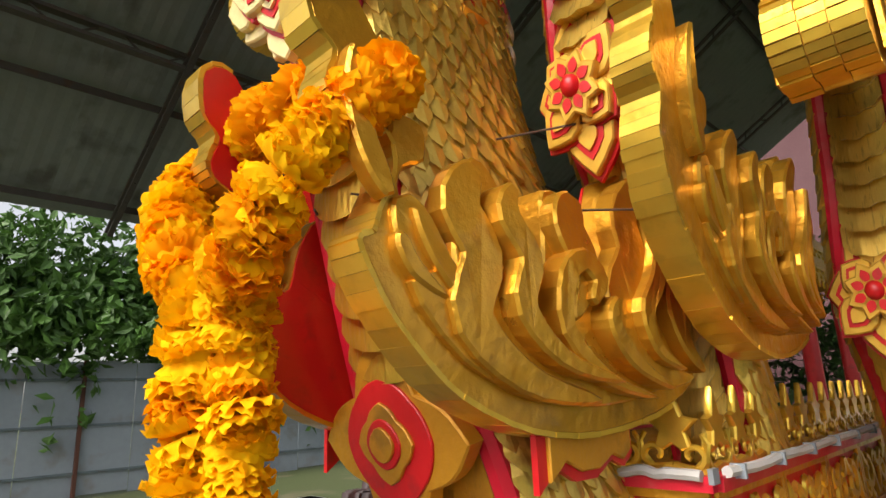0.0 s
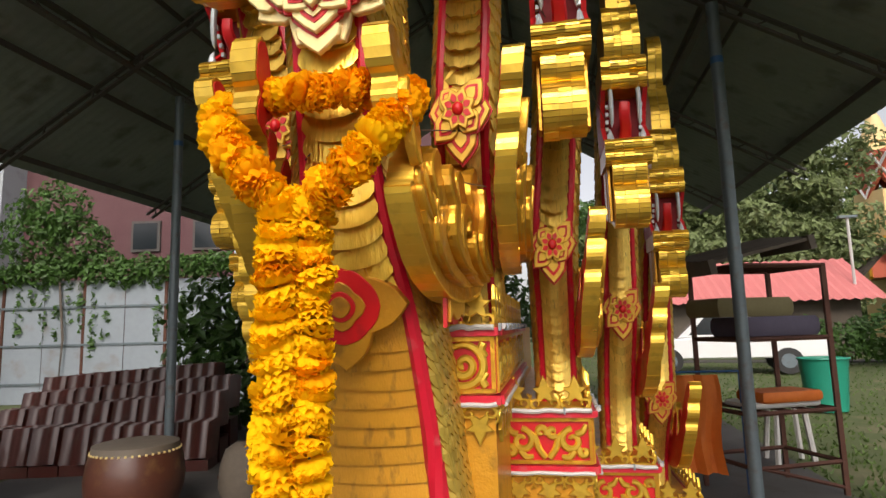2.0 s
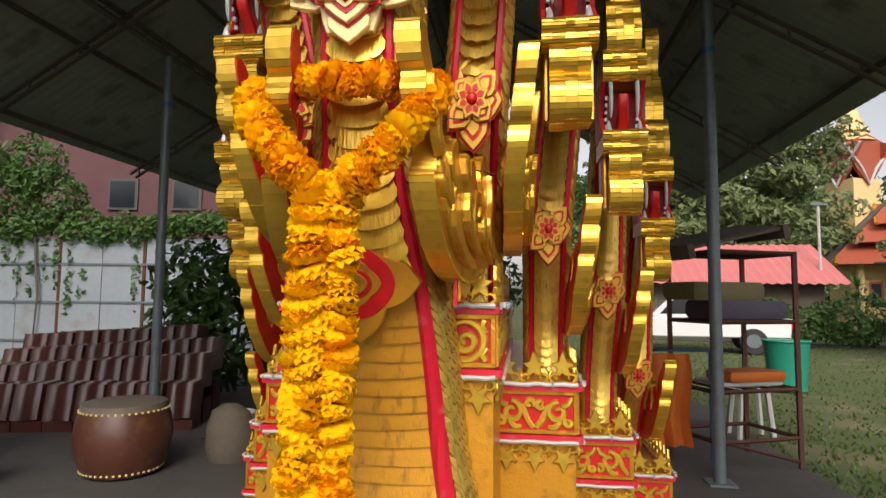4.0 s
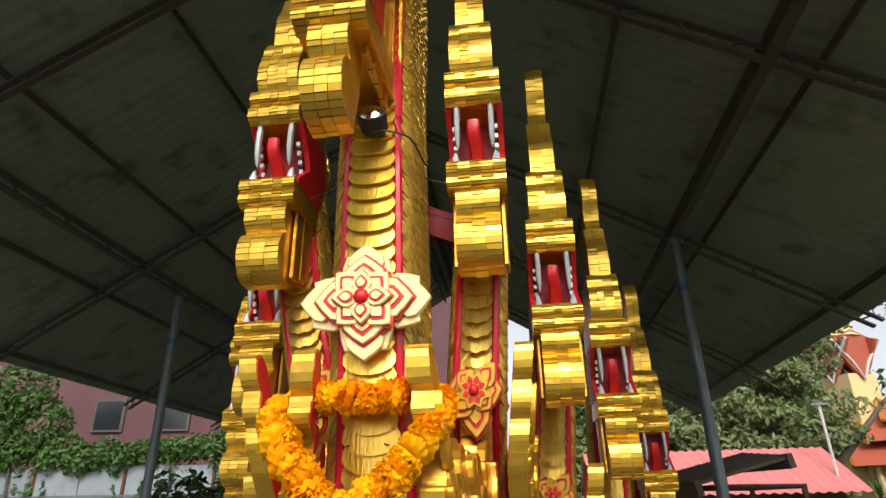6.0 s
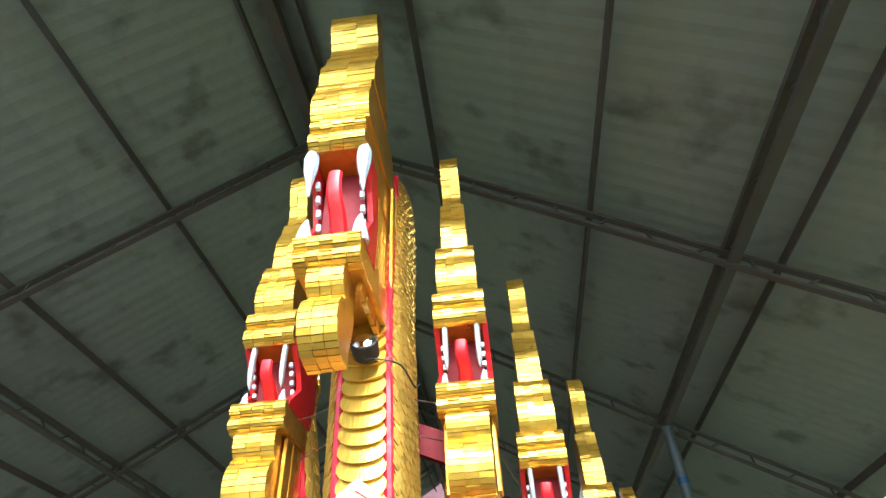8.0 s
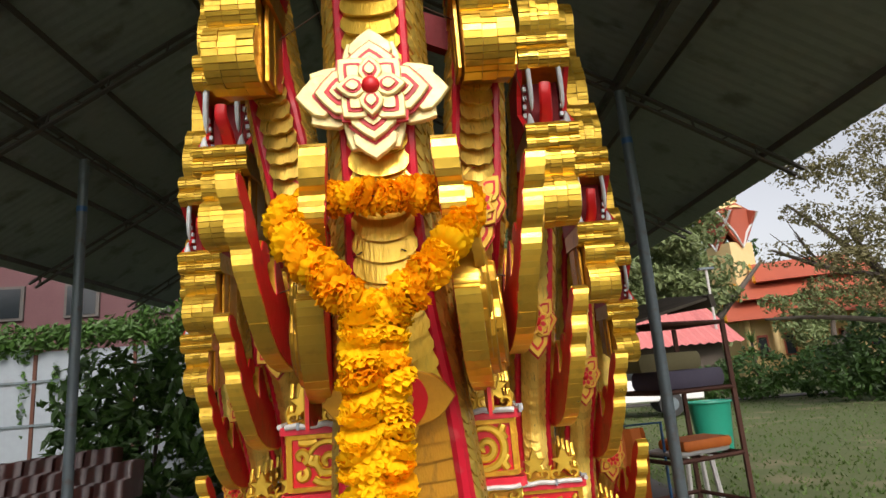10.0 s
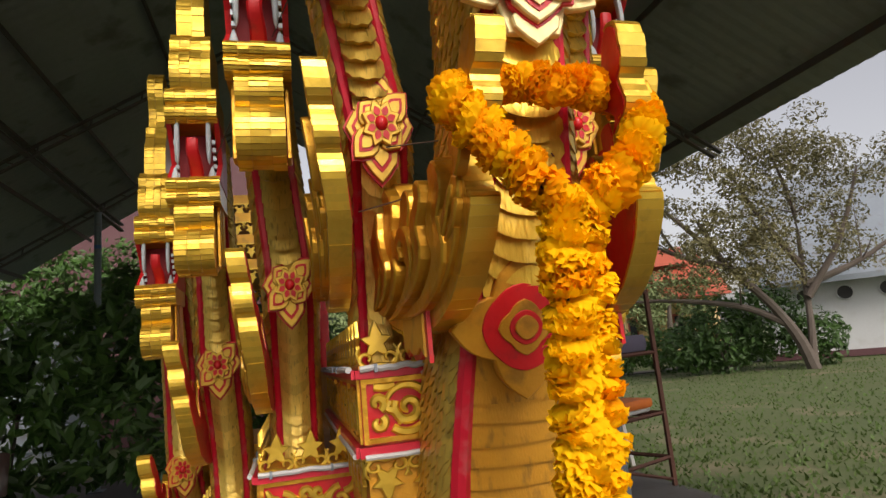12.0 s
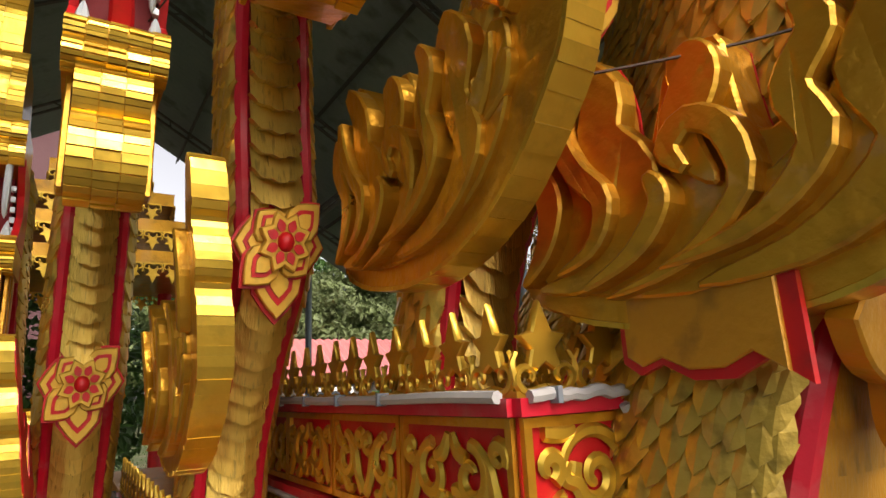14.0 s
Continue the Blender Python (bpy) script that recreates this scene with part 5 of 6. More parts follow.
TWIGS = []
for _ in range(26):
    o = rv.choice([(-2.0, 0.6, 3.4), (0.6, 0.2, 5.0), (-1.6, 0.8, 2.1), (1.4, -0.6, 4.0), (-2.6, 1.2, 4.6), (-0.4, 0.6, 5.0), (-3.4, 1.0, 3.9), (1.8, -0.8, 3.2)])
    d = (rv.uniform(-1.6, 1.6), rv.uniform(-0.8, 0.8), rv.uniform(0.2, 1.8))
    TWIGS.append([o, (o[0] + d[0] * 0.5, o[1] + d[1] * 0.5, o[2] + d[2] * 0.4), (o[0] + d[0], o[1] + d[1], o[2] + d[2])])
tree(15.0, 14.15, [[(0, 0, -0.05), (-0.3, 0.1, 1.0), (-1.0, 0.3, 2.2), (-2.0, 0.6, 3.4), (-2.6, 0.9, 5.0)], [(0, 0, 0), (0.2, 0, 1.4), (0.5, 0.2, 3.0), (0.6, 0.2, 5.2), (0.2, 0.3, 7.2)], [(-0.5, 0.15, 1.4), (-1.6, 0.8, 2.1), (-3.4, 1.6, 2.5), (-4.8, 2.2, 2.6)],
     [(0.3, 0, 2.2), (1.4, -0.6, 4.0), (2.2, -1.0, 6.2)], [(-1.2, 0.4, 2.5), (-2.6, 1.2, 4.6), (-3.8, 1.6, 6.0)], [(0.5, 0.2, 3.2), (-0.4, 0.6, 5.0), (-1.2, 0.8, 6.8)], [(-2.0, 0.6, 3.4), (-3.4, 1.0, 3.9), (-4.6, 1.5, 4.6)], [(0.4, 0.1, 2.6), (1.8, -0.8, 3.2), (3.2, -1.6, 4.2)]] + TWIGS, 0.22,
     [(rv.uniform(-4.6, 3.8), rv.uniform(-1.6, 1), rv.uniform(2.7, 8.0), rv.uniform(0.4, 0.9), 0.6, rv.uniform(0.25, 0.55)) for _ in range(120)], 21000, 0.065, LEAF3, "small-leaved tree with bare spreading grey limbs on the lawn", 31)
tree(15.0, 33.0, [[(0, 0, 0), (0, 0, 3), (0.5, 0, 6)], [(0, 0, 2), (-3, 0, 5), (-6, 0, 7)], [(0, 0, 2), (3, 0, 5), (5, 0, 7)]], 0.5,
     [(rv.uniform(-9, 2.2), rv.uniform(-2, 2), rv.uniform(2.5, 10.8), rv.uniform(1.2, 2.4), 1.5, rv.uniform(0.5, 1.0)) for _ in range(80)], 26000, 0.20, LEAF2, "large feathery tree spreading far behind the lawn", 32)
tree(10.5, 42.0, [[(0, 0, 0), (0, 0, 4), (0.5, 0, 8)], [(0, 0, 3), (-3, 0, 6), (-5, 0, 9)]], 0.5,
     [(rv.uniform(-7, 5), rv.uniform(-2, 2), rv.uniform(3, 11.5), rv.uniform(1.2, 2.4), 1.5, rv.uniform(0.8, 1.4)) for _ in range(40)], 12000, 0.22, LEAF, "broad dark tree rising behind the pink-roofed house", 33)
tree(24.0, 34.0, [[(0, 0, 0), (0, 0, 2), (0.3, 0, 4)], [(0, 0, 1.4), (1.5, 0, 3.2), (2.4, 0, 4.4)]], 0.3,
     [(rv.uniform(-3, 3), rv.uniform(-1, 1), rv.uniform(2.2, 5.4), rv.uniform(0.7, 1.3), 1.0, rv.uniform(0.5, 0.9)) for _ in range(18)], 4000, 0.15, LEAF2, "yellow-green tree before the temple", 34)

# wooded hillside beyond the yard
woods = thing("hillside_woods", (18.0, 62.0, 0), "dense green wooded hillside far behind the yard", "woods", kind="stuff")
leaf_part("foliage", [(rv.uniform(-15, 17), rv.uniform(-3, 3), rv.uniform(1, 15.5) * (1.05 - 0.018 * k), rv.uniform(2.0, 3.6), 2.0, rv.uniform(1.2, 2.2)) for k in [rv.uniform(0, 18) for _ in range(130)]], 34000, 0.36, 36, LEAF, woods)
leaf_part("pale_foliage", [(rv.uniform(-15, 14), rv.uniform(-5, -2), rv.uniform(2, 12), rv.uniform(1.5, 3.0), 1.5, rv.uniform(0.6, 1.4)) for _ in range(50)], 14000, 0.30, 37, LEAF2, woods)

# ---- things on the left of the shed ----
drum = thing("temple_drum", (-2.95, 3.22, 0), "large reddish-brown wooden barrel drum with studded hide head", "drum")
prof = [(0.30, 0.02), (0.34, 0.08), (0.385, 0.22), (0.395, 0.34), (0.375, 0.48), (0.345, 0.56), (0.335, 0.60)]
part("drum_shell", Geo().loft([[(r * math.cos(a), r * math.sin(a), z) for a in [k * math.pi / 16 for k in range(32)]] for r, z in prof]), DRUMW, drum, smooth=True)
part("drum_head", Geo().loft([[(r * math.cos(a), r * math.sin(a), z) for a in [k * math.pi / 16 for k in range(32)]] for r, z in ((0.349, 0.55), (0.343, 0.606), (0.30, 0.615), (0.02, 0.612))]), HIDE, drum, "greyish stretched hide", smooth=True)
for k in range(44):
    a = k * 2 * math.pi / 44
    for r, z in ((0.352, 0.552), (0.325, 0.055)):
        part("stud", Geo().box((r * math.cos(a), r * math.sin(a), z), (0.016, 0.016, 0.016), Matrix.Rotation(a, 3, "Z")), CREAM, drum)


def roof_tile_mesh():
    g = Geo()
    n = 10
    a, b = [], []
    for i in range(n + 1):
        u = i / n
        d = 0.035 * math.sin(u * 2 * math.pi) + (0.05 if u > 0.93 else 0)
        a.append((u * 0.33 - 0.165, d, 0.0))
        b.append((u * 0.33 - 0.165, d - 0.03, 0.40))
    t = [(p[0], p[1] + 0.014, p[2]) for p in a + b]
    g.add(a + b + t, [(i, i + 1, n + 2 + i, n + 1 + i) for i in range(n)] + [(2 * n + 2 + i, 3 * n + 3 + i, 3 * n + 4 + i, 2 * n + 3 + i) for i in range(n)] + [(n + 1 + i, n + 2 + i, 3 * n + 4 + i, 3 * n + 3 + i) for i in range(n)] + [(i, 2 * n + 2 + i, 2 * n + 3 + i, i + 1) for i in range(n)])
    return g.mesh("roof_tile", TILE, True)


TILE_ME = roof_tile_mesh()
U, V = Vector((0.97, 0.24, 0)), Vector((-0.24, 0.97, 0))
for row in range(4):
    for j in range(8 - (row == 3)):
        p = Vector((-4.35, 4.55, 0)) + U * (-1.3 + 0.325 * j) + V * (0.42 * row)
        z0 = 0.0
        pile = thing("tile_pile", (p.x, p.y, 0), "stacked glazed dark red roof tiles", "roof tiles", "stacks of roof tiles", m=Matrix.Translation((p.x, p.y, 0)) @ Matrix.Rotation(math.atan2(U.y, U.x), 4, "Z"))
        part("tile_base", Geo().box((0, 0.16, 0.06 + 0.08 * row), (0.31, 0.34, 0.12 + 0.16 * row)), TILE, pile)
        for q in range(6):
            part("roof_tile", TILE_ME, None, pile, m=Matrix.Translation((rv.uniform(-0.01, 0.01), 0.055 * q - 0.03, 0.12 + 0.16 * row + rv.uniform(0, 0.02) + 0.02 * j * (row > 0))) @ Matrix.Rotation(radians(-18 + rv.uniform(-2, 2)), 4, "X"))

for k in range(9):
    a = rv.uniform(-0.5, 0.5)
    x, y = -1.9 + rv.uniform(-0.5, 0.5), 4.6 + rv.uniform(-0.6, 0.9)
    L = rv.uniform(0.8, 1.8)
    ob = solid("scrap_plank" if k % 2 else "scrap_pipe", Geo().box((0, 0, 0), (L, 0.09 if k % 2 else 0.03, 0.03)) if k % 2 else Geo().tube([(-L / 2, 0, 0), (L / 2, 0, 0)], 0.02, 8), WOOD if k % 2 else RUST, "old grey plank lying on the floor" if k % 2 else "rusty iron pipe lying on the scrap heap", "plank" if k % 2 else "pipe", "scrap heap")
    ob.matrix_basis = pose(x, y, 0.025 + 0.012 * k, 0, rv.uniform(-1, 1), math.degrees(a) + 10)
sack = Geo().loft([[(0.22 * k * math.cos(a) * (1 + 0.1 * math.sin(3 * a)), 0.17 * k * math.sin(a), z) for a in [q * math.pi / 8 for q in range(16)]] for k, z in ((0.9, 0.0), (1.1, 0.12), (1.05, 0.3), (0.8, 0.45), (0.3, 0.52))])
solid("cement_sack", sack, WOOD, "dusty grey sack beside the drum", "sack", at=(-2.25, 3.75, 0), smooth=True)
for k, (x, y, h) in enumerate(((-4.6, 3.0, 0.7), (-5.2, 3.3, 0.5), (-3.9, 2.4, 0.45))):
    bx = thing("grey_crate", (x, y, 0), "grey plastic crate on the dark floor", "crate", "crates")
    part("crate_body", Geo().box((0, 0, h / 2), (0.42, 0.34, h)), STEEL, bx)
    part("crate_rim", Geo().box((0, 0, h - 0.02), (0.45, 0.37, 0.04)), CABLE, bx)

pail = thing("white_bucket", (-2.35, 4.15, 0), "translucent white plastic bucket standing by the post", "bucket")
part("bucket_wall", Geo().loft([[(r * math.cos(a), r * math.sin(a), z) for a in [k * math.pi / 10 for k in range(20)]] for r, z in ((0.13, 0.0), (0.165, 0.36), (0.155, 0.36), (0.12, 0.02))]), CABLE, pail, smooth=True)
part("bucket_rim", Geo().tube([(0.165 * math.cos(a), 0.165 * math.sin(a), 0.36) for a in [k * math.pi / 10 for k in range(21)]], 0.010, 6), CABLE, pail)
for k in range(7):
    x, y = -1.75 + rv.uniform(-0.5, 0.45), 5.0 + rv.uniform(-0.5, 0.7)
    a = rv.uniform(0, 3.14)
    d = Vector((math.cos(a), 0.5 * math.sin(a), 0)) * rv.uniform(0.3, 0.6)
    solid("scrap_rod", Geo().tube([-d, d + Vector((0, 0, rv.uniform(0.3, 0.75)))], 0.016, 6), RUST, "thin rusty iron rod leaning on the scrap heap", "rod", "scrap heap", at=(x, y, 0.02))
for k in range(3):
    rows = [[(0.03 * i, 0.5 * j - 0.5, 0.02 * math.sin(i * 1.6)) for i in range(22)] for j in range(3)]
    g = Geo()
    for off in (0.0, 0.004):
        g.add([(p[0], p[1], p[2] + off) for r in rows for p in r], [(22 * q + i, 22 * q + i + 1, 22 * q + 23 + i, 22 * q + 22 + i) for q in range(2) for i in range(21)])
    ob = solid("roofing_offcut", g, SHEET, "bent grey offcut of corrugated sheet on the floor", "metal sheet", "scrap heap", smooth=True)
    ob.matrix_basis = pose(-2.0 + 0.35 * k, 3.6 + 0.45 * k, 0.05 + 0.05 * k, 3, 5 * k, 35 + 30 * k)

# ---- things on the right ----
rack = thing("iron_rack", (2.62, 4.45, 0), "rusty iron shelf rack with open shelves beside the post", "rack")
A = Vector((-0.40, -0.48, 0))
RU, RV = Vector((0.82, 0.36, 0)), Vector((-0.26, 0.60, 0))
corners = [A, A + RU, A + RU + RV, A + RV]
for c in corners:
    part("leg", Geo().box((c.x, c.y, 1.0), (0.04, 0.04, 2.0)), RUST, rack)
for z in (0.28, 0.72, 1.34, 1.98):
    for a, b in zip(corners, corners[1:] + corners[:1]):
        part("shelf_bar", Geo().tube([(a.x, a.y, z), (b.x, b.y, z)], 0.02, 4), RUST, rack)
    if z in (0.72, 1.34, 1.98):
        for t in (0.25, 0.5, 0.75):
            a, b = A + RU * t, A + RU * t + RV
            part("shelf_slat", Geo().tube([(a.x, a.y, z), (b.x, b.y, z)], 0.014, 4), RUST, rack)
part("brace", Geo().tube([(*corners[0].xy, 0.3), (*corners[1].xy, 0.06)], 0.016, 4), RUST, rack)
ang = math.degrees(math.atan2(RU.y, RU.x))


def cushion(at, size, material, label):
    x, y, z = (k / 2 for k in size)
    g = Geo().loft([[(sx * x * k, sy * y * k, zz) for sx, sy in ((-1, -0.9), (-0.9, -1), (0.9, -1), (1, -0.9), (1, 0.9), (0.9, 1), (-0.9, 1), (-1, 0.9))] for k, zz in ((0.95, 0), (1, z * 0.4), (1.01, z), (1, z * 1.6), (0.95, 2 * z))])
    ob = solid("cushion", g, material, label, "cushion", "cushions on the rack", smooth=True)
    ob.matrix_basis = pose(*at, 0, 0, ang)


cc = Vector((2.62, 4.45, 0)) + A + RU * 0.5 + RV * 0.5
cushion((cc.x + 0.04, cc.y - 0.02, 1.365), (0.78, 0.5, 0.17), MAUVE, "greyish mauve flat seat cushion on the rack")
cushion((cc.x - 0.14, cc.y + 0.06, 1.54), (0.80, 0.5, 0.17), OLIVE, "olive flat seat cushion on another cushion")
cushion((cc.x + 0.10, cc.y - 0.05, 0.79), (0.62, 0.36, 0.09), ORANGE, "orange flat cushion on the rack")
cushion((cc.x + 0.05, cc.y, 0.74), (0.7, 0.4, 0.05), CABLE, "pale flat board on the rack's shelf")
boat = thing("wooden_louvre", (cc.x - 0.1, cc.y, 2.0), "weathered grey slatted wooden frame on top of the rack", "wooden frame", m=pose(cc.x - 0.1, cc.y, 2.03, 0, -12, ang))
for k in range(6):
    part("slat", Geo().box((0, -0.25 + 0.1 * k, 0.10 + 0.012 * k), (1.15, 0.075, 0.03), Matrix.Rotation(0.25, 3, "X")), WOOD, boat)
for sx in (-0.55, 0.55):
    part("end_beam", Geo().box((sx, 0, 0.06), (0.07, 0.62, 0.13)), WOOD, boat)
cloth = Geo()
rows = [[(-0.2 + 0.4 * i / 12 + 0.02 * math.sin(j), 0.04 * math.sin(i * 1.3 + j * 0.3) * (0.4 + j / 8), 0.98 - 0.12 * j) for i in range(13)] for j in range(8)]
cloth.add([p for r in rows for p in r], [(13 * k + i, 13 * k + i + 1, 13 * k + 14 + i, 13 * k + 13 + i) for k in range(len(rows) - 1) for i in range(12)])
ct = solid("orange_cloth", cloth, ORANGE, "orange cloth hanging from a rail beside the post", "cloth", at=(1.83, 4.15, 0.06), smooth=True)
solid("cloth_rail", Geo().tube([(-0.4, 0, 0), (-0.4, 0, 1.06), (0.42, 0.12, 1.06), (0.42, 0.12, 0)], 0.015, 6), BLUE, "thin blue rail holding an orange cloth", "rail", at=(1.83, 4.17, 0))
stool = thing("plastic_stool", (3.05, 5.6, 0), "pale grey-blue plastic stool on the grass", "stool")
part("seat", Geo().box((0, 0, 0.62), (0.30, 0.30, 0.03)), CABLE, stool)
for sx in (-1, 1):
    for sy in (-1, 1):
        part("leg", Geo().tube([(sx * 0.18, sy * 0.18, 0), (sx * 0.13, sy * 0.13, 0.61)], 0.03, 6), CABLE, stool)
tub = thing("green_bin", (5.0, 9.4, 0), "bright green plastic bin on the lawn", "bin")
part("bin_body", Geo().loft([[(r * math.cos(a), r * math.sin(a) * 0.8, z) for a in [k * math.pi / 8 for k in range(16)]] for r, z in ((0.30, 0), (0.37, 0.82), (0.38, 0.84))]), TEAL, tub, smooth=True)
part("bin_rim", Geo().tube([(0.38 * math.cos(a), 0.305 * math.sin(a), 0.84) for a in [k * math.pi / 8 for k in range(17)]], 0.02, 6), TEAL, tub)


def pickup(m):
    e = thing("pickup_truck", (0, 0, 0), "white pickup truck parked by the pink-roofed house", "truck", m=m)
    side = [(-2.5, 0.45), (-2.55, 1.0), (-1.0, 1.02), (-0.9, 1.05), (1.0, 1.02), (2.35, 0.92), (2.5, 0.6), (2.45, 0.4)]
    part("body", Geo().prism(side, -0.85, 0.85, lambda a, b, h: (a, h, b), 0.05), CARWHITE, e)
    cab = [(-0.85, 1.0), (-0.7, 1.68), (0.55, 1.70), (1.25, 1.02)]
    part("cab", Geo().prism(cab, -0.74, 0.74, lambda a, b, h: (a, h, b), 0.05), CARWHITE, e)
    for s in (-1, 1):
        part("side_window", Geo().prism([(-0.7, 1.1), (-0.6, 1.58), (0.5, 1.6), (0.95, 1.1)], 0.742, 0.748, lambda a, b, h: (a, s * h, b)), GLASS, e)
        for x in (-1.55, 1.5):
            wh = part("wheel", Geo().tube([(x, s * 0.66, 0.36), (x, s * 0.88, 0.36)], 0.36, 18), BLACK, e)
            part("rim", Geo().tube([(x, s * 0.87, 0.36), (x, s * 0.90, 0.36)], 0.2, 12), STEEL, wh)
        part("tail_light", Geo().box((-2.54, s * 0.78, 0.85), (0.04, 0.12, 0.22)), RED, e)


pickup(pose(5.6, 17.5, 0, 0, 0, 170))
pink = thing("pink_roof_house", (8.4, 25.5, 0), "low house with a pink corrugated metal roof", "house")
part("wall", Geo().box((0, 1.5, 1.15), (9, 4, 2.3)), WOOD, pink)
rows = [[(-5.2 + 10.4 * i / 52, -1.2 + 3.4 * u, 2.2 + 1.9 * u + 0.035 * math.cos(i * math.pi)) for i in range(53)] for u in (0, 0.5, 1)]
g = Geo()
for a, b in zip(rows, rows[1:]):
    g.add(a + b, [(i, i + 1, 54 + i, 53 + i) for i in range(52)])
part("roof", g, PINKROOF, pink)
part("roof_back", Geo().box((0, 3.6, 3.1), (10.4, 3.0, 0.06), Matrix.Rotation(-0.5, 3, "X")), PINKROOF, pink)

hall = thing("white_hall", (17.6, 14.3, 0), "long white hall with round vents and a large pale roof", "hall", m=pose(19.4, 16.5, 0, 0, 0, -46))
part("wall", Geo().box((6.4, 2.0, 1.5), (18.2, 4, 3.0)), WHITEWALL, hall)
part("plinth", Geo().box((6.4, -0.05, 0.12), (18.3, 0.14, 0.24)), BRICKISH, hall)
part("roof", Geo().prism([(-0.9, 2.75), (-0.9, 2.95), (6.5, 8.4), (6.5, 8.2)], -3.3, 16.0, lambda a, b, h: (h, a, b)), SHEET, hall, "large pale sheet roof")
for k in range(8):
    x = -1.3 + 1.32 * k
    vt = part("round_vent", Geo().tube([(x, -0.04, 2.35), (x, 0.02, 2.35)], 0.25, 20), BLACK, hall, "round dark vent in the wall")
    part("vent_ring", Geo().tube([(x + 0.27 * math.cos(a), -0.03, 2.35 + 0.27 * math.sin(a)) for a in [q * math.pi / 10 for q in range(21)]], 0.03, 5), WHITEWALL, vt)

temple = thing("temple_hall", (21.0, 37.0, 0), "cream and gold temple hall with red tiered roofs", "temple", m=pose(25.0, 37.0, 0, 0, 0, -25))
part("wall", Geo().box((0, 3, 2.0), (9, 5, 4.0)), TEMPLE, temple)
for k in range(6):
    part("column", Geo().tube([(-4 + 1.6 * k, 0, 0), (-4 + 1.6 * k, 0, 3.8)], 0.2, 10), TEMPLE, temple, smooth=True)
    if k < 5:
        w = part("window", Geo().box((-3.2 + 1.6 * k, 0.47, 2.0), (0.7, 0.1, 1.5)), TEMPLERED, temple)
        part("pane", Geo().box((-3.2 + 1.6 * k, 0.40, 2.0), (0.5, 0.06, 1.2)), GLASS, w)
for k, (w, z, d) in enumerate(((10.5, 3.8, 3.4), (8.5, 5.2, 2.6), (6.0, 6.4, 2.0))):
    part("roof_tier", Geo().prism([(-d, z), (0, z + d * 0.75), (d, z)], -w / 2, w / 2, lambda a, b, h: (h, 2.6 + a, b)), TEMPLERED, temple, "red tiled roof tier")
    part("gable_edge", Geo().tube([(-w / 2, 2.6 - d, z), (-w / 2, 2.6, z + d * 0.75), (-w / 2, 2.6 + d, z)], 0.12, 6), GOLD, temple)
spire = thing("temple_spire", (20.4, 40.5, 0), "red and white temple tower with a tiered gold spire", "tower", m=pose(22.6, 41.5, 2.0, 0, 0, 20))
part("tower", Geo().box((0, 0, 2.8), (2.2, 2.2, 9.6)), TEMPLE, spire)
for s in range(4):
    rt = Matrix.Rotation(s * math.pi / 2, 4, "Z")
    part("gable", Geo().prism([(-1.9, 9.8), (-0.9, 8.2), (0, 7.2), (0.9, 8.2), (1.9, 9.8), (0.0, 10.6)], 1.0, 1.25, lambda a, b, h: (a, -h, b)), TEMPLERED, spire, m=rt)
    part("gable_rib", Geo().tube([(-1.9, -1.3, 9.8), (-0.6, -1.3, 8.3), (0, -1.3, 7.2), (0.6, -1.3, 8.3), (1.9, -1.3, 9.8)], 0.09, 6), WHITEWALL, spire, m=rt)
for k, (r, z) in enumerate(((1.45, 10.2), (1.15, 10.9), (0.85, 11.5), (0.6, 12.1), (0.35, 12.7))):
    part("spire_tier", Geo().tube([(0, 0, z), (0, 0, z + 0.3), (0, 0, z + 0.7)], lambda u: r * (1 - 0.35 * u), 16), TEMPLE, spire, smooth=True)
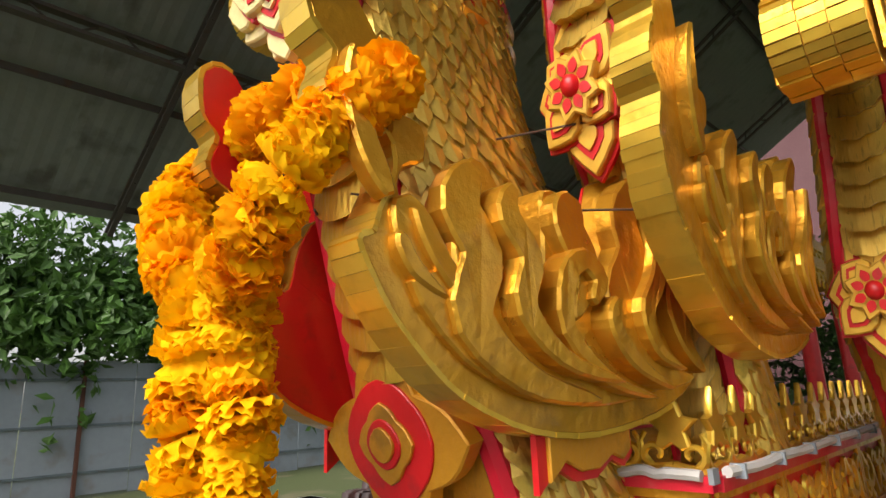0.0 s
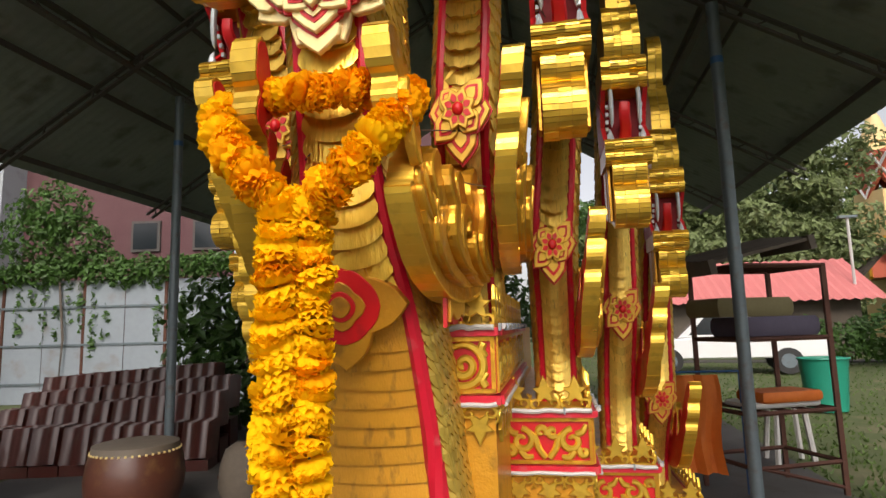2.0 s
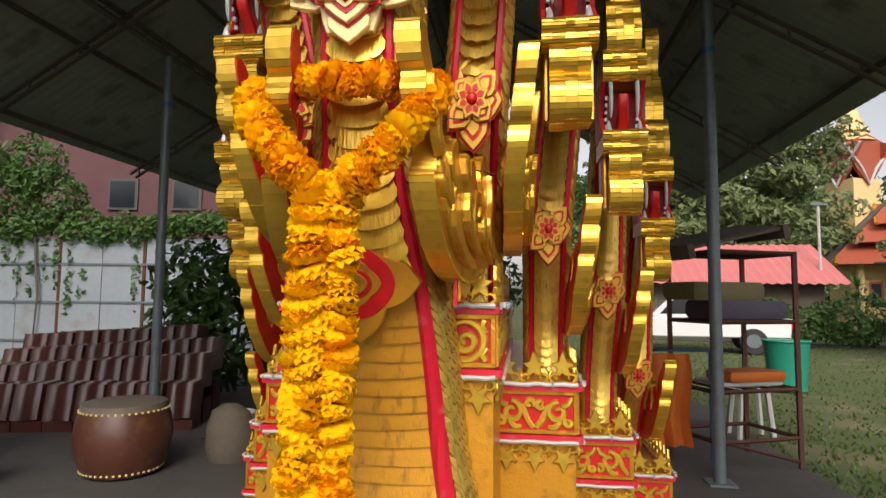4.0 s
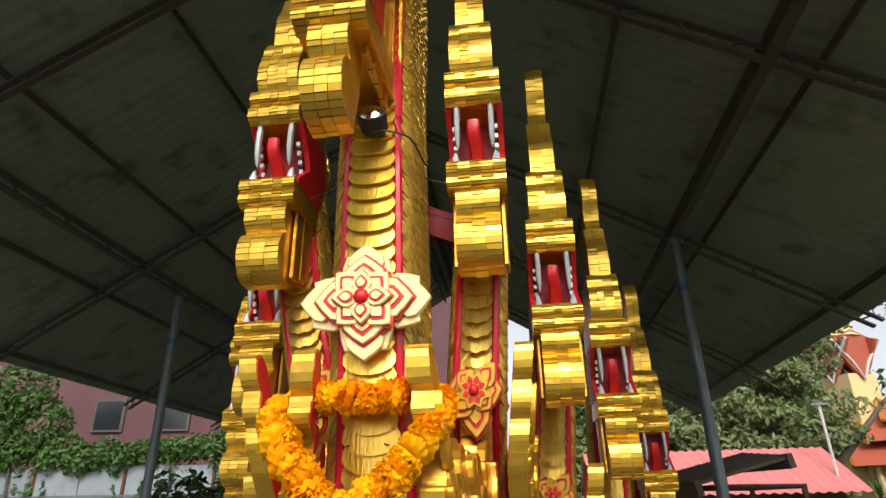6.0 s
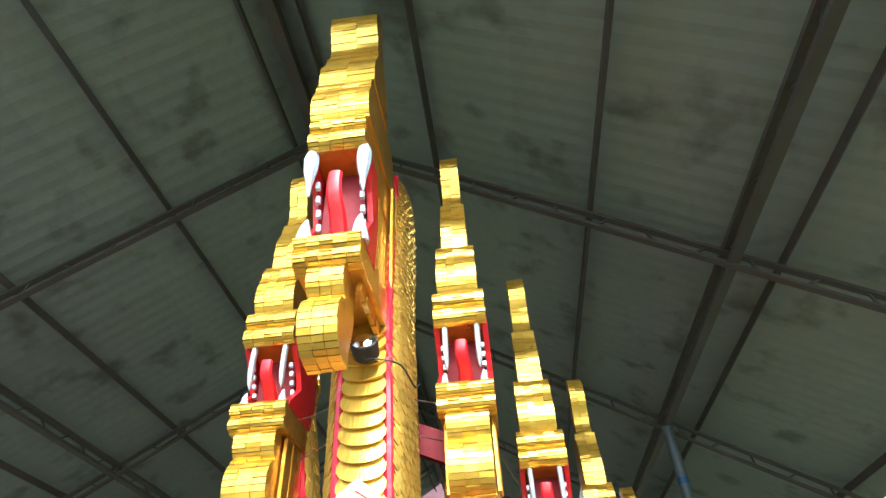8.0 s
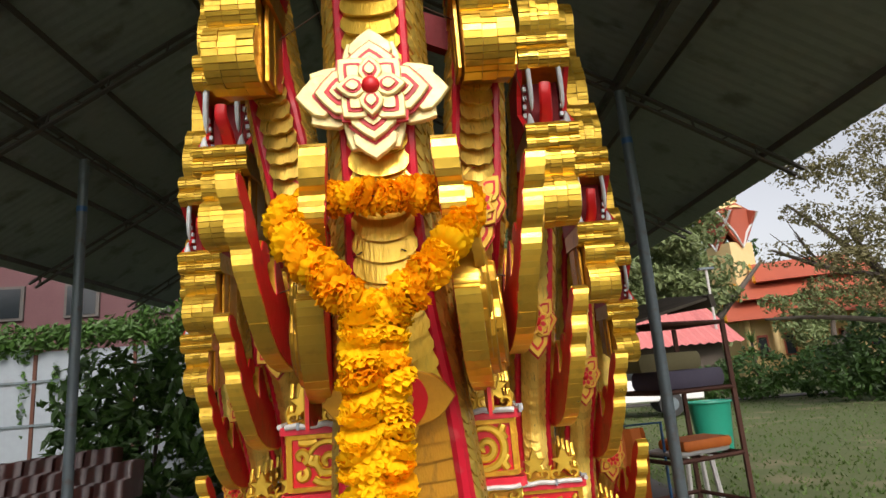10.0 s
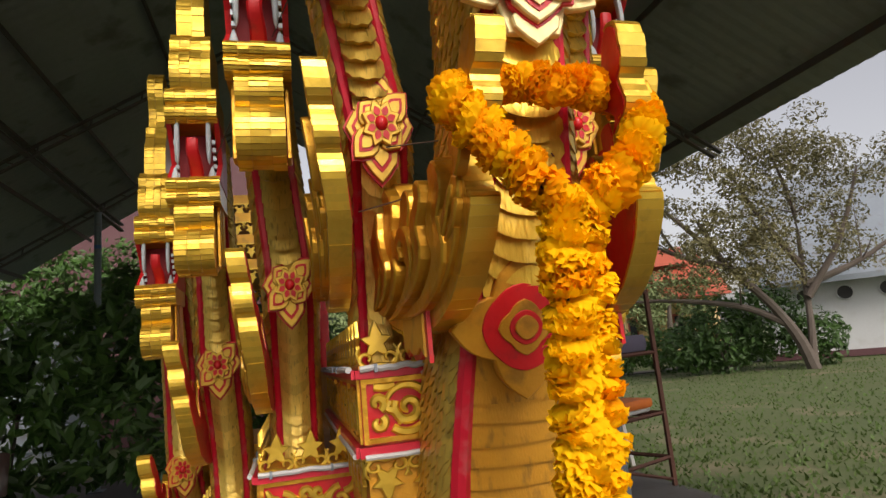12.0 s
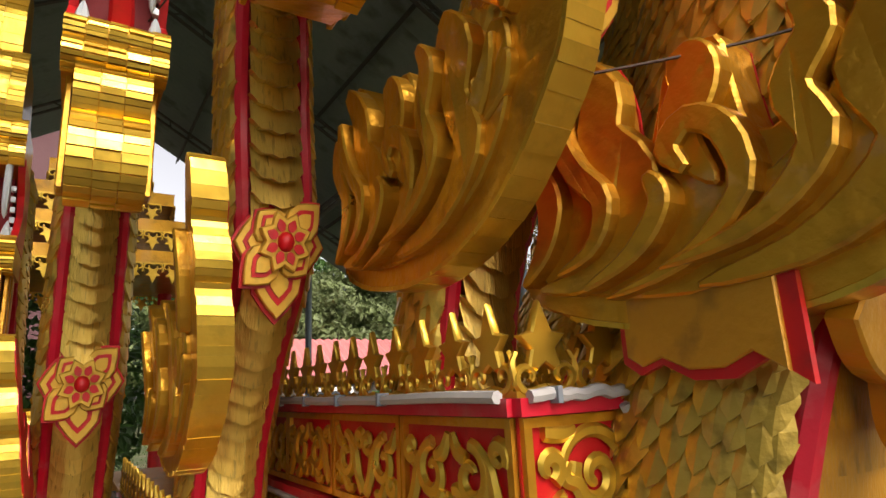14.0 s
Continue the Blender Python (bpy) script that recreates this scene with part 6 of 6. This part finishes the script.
part("finial", Geo().tube([(0, 0, 13.2), (0, 0, 15.4)], lambda u: 0.2 * (1 - 0.9 * u), 8), GOLD, spire)
lampost = thing("street_lamp", (13.0, 25.5, 0), "slim grey lamp post beyond the lawn", "lamp post")
part("pole", Geo().tube([(0, 0, 0), (0, 0, 5.6)], 0.06, 8), CABLE, lampost)
part("lamp_head", Geo().box((0, 0, 5.65), (0.7, 0.25, 0.1)), STEEL, lampost)
plant = thing("yucca_plant", (11.6, 20.0, 0), "spiky-leaved green plant by the path", "plant")
for h, n in ((0.9, 30), (2.0, 30)):
    g = Geo()
    for k in range(n):
        a, e = rv.uniform(0, 6.28), rv.uniform(-0.1, 1.2)
        d = Vector((math.cos(a) * math.cos(e), math.sin(a) * math.cos(e), math.sin(e)))
        sd = d.cross(Vector((0, 0, 1))).normalized() * 0.035
        g.add([sd, -sd, d * 0.6], [(0, 1, 2)])
    tagged(part("leaf_tuft", g, LEAF, plant, m=Matrix.Translation((0, 0, h))), kind="stuff")
part("stem", Geo().tube([(0, 0, 0), (0, 0, 2.0)], 0.05, 6), BARK, plant)

# grass
rg = np.random.RandomState(3)
n = 26000
rad = 3.5 + 26 * rg.rand(n) ** 1.5
th = radians(-8) + radians(80) * rg.rand(n)
gx, gy = 0.3 + rad * np.sin(th), -1.5 + rad * np.cos(th)
keep = (gx > 3.0) | (gy > 10.6)
gx, gy = gx[keep], gy[keep]
g = Geo()
for x, y in zip(gx, gy):
    h, a = rg.uniform(0.0, 0.035), rg.uniform(0, 6.28)
    dx, dy = 0.02 * math.cos(a), 0.02 * math.sin(a)
    g.v += [(x - dx, y - dy, -0.03), (x + dx, y + dy, -0.03), (x + rg.uniform(-0.05, 0.05), y + rg.uniform(-0.05, 0.05), h)]
    k = len(g.v)
    g.f.append((k - 3, k - 2, k - 1))
me = bpy.data.meshes.new("grass")
me.from_pydata(g.v, [], g.f)
me.materials.append(GRASS)
tagged(new("grass", me), "short green grass blades on the lawn", "grass", kind="stuff")
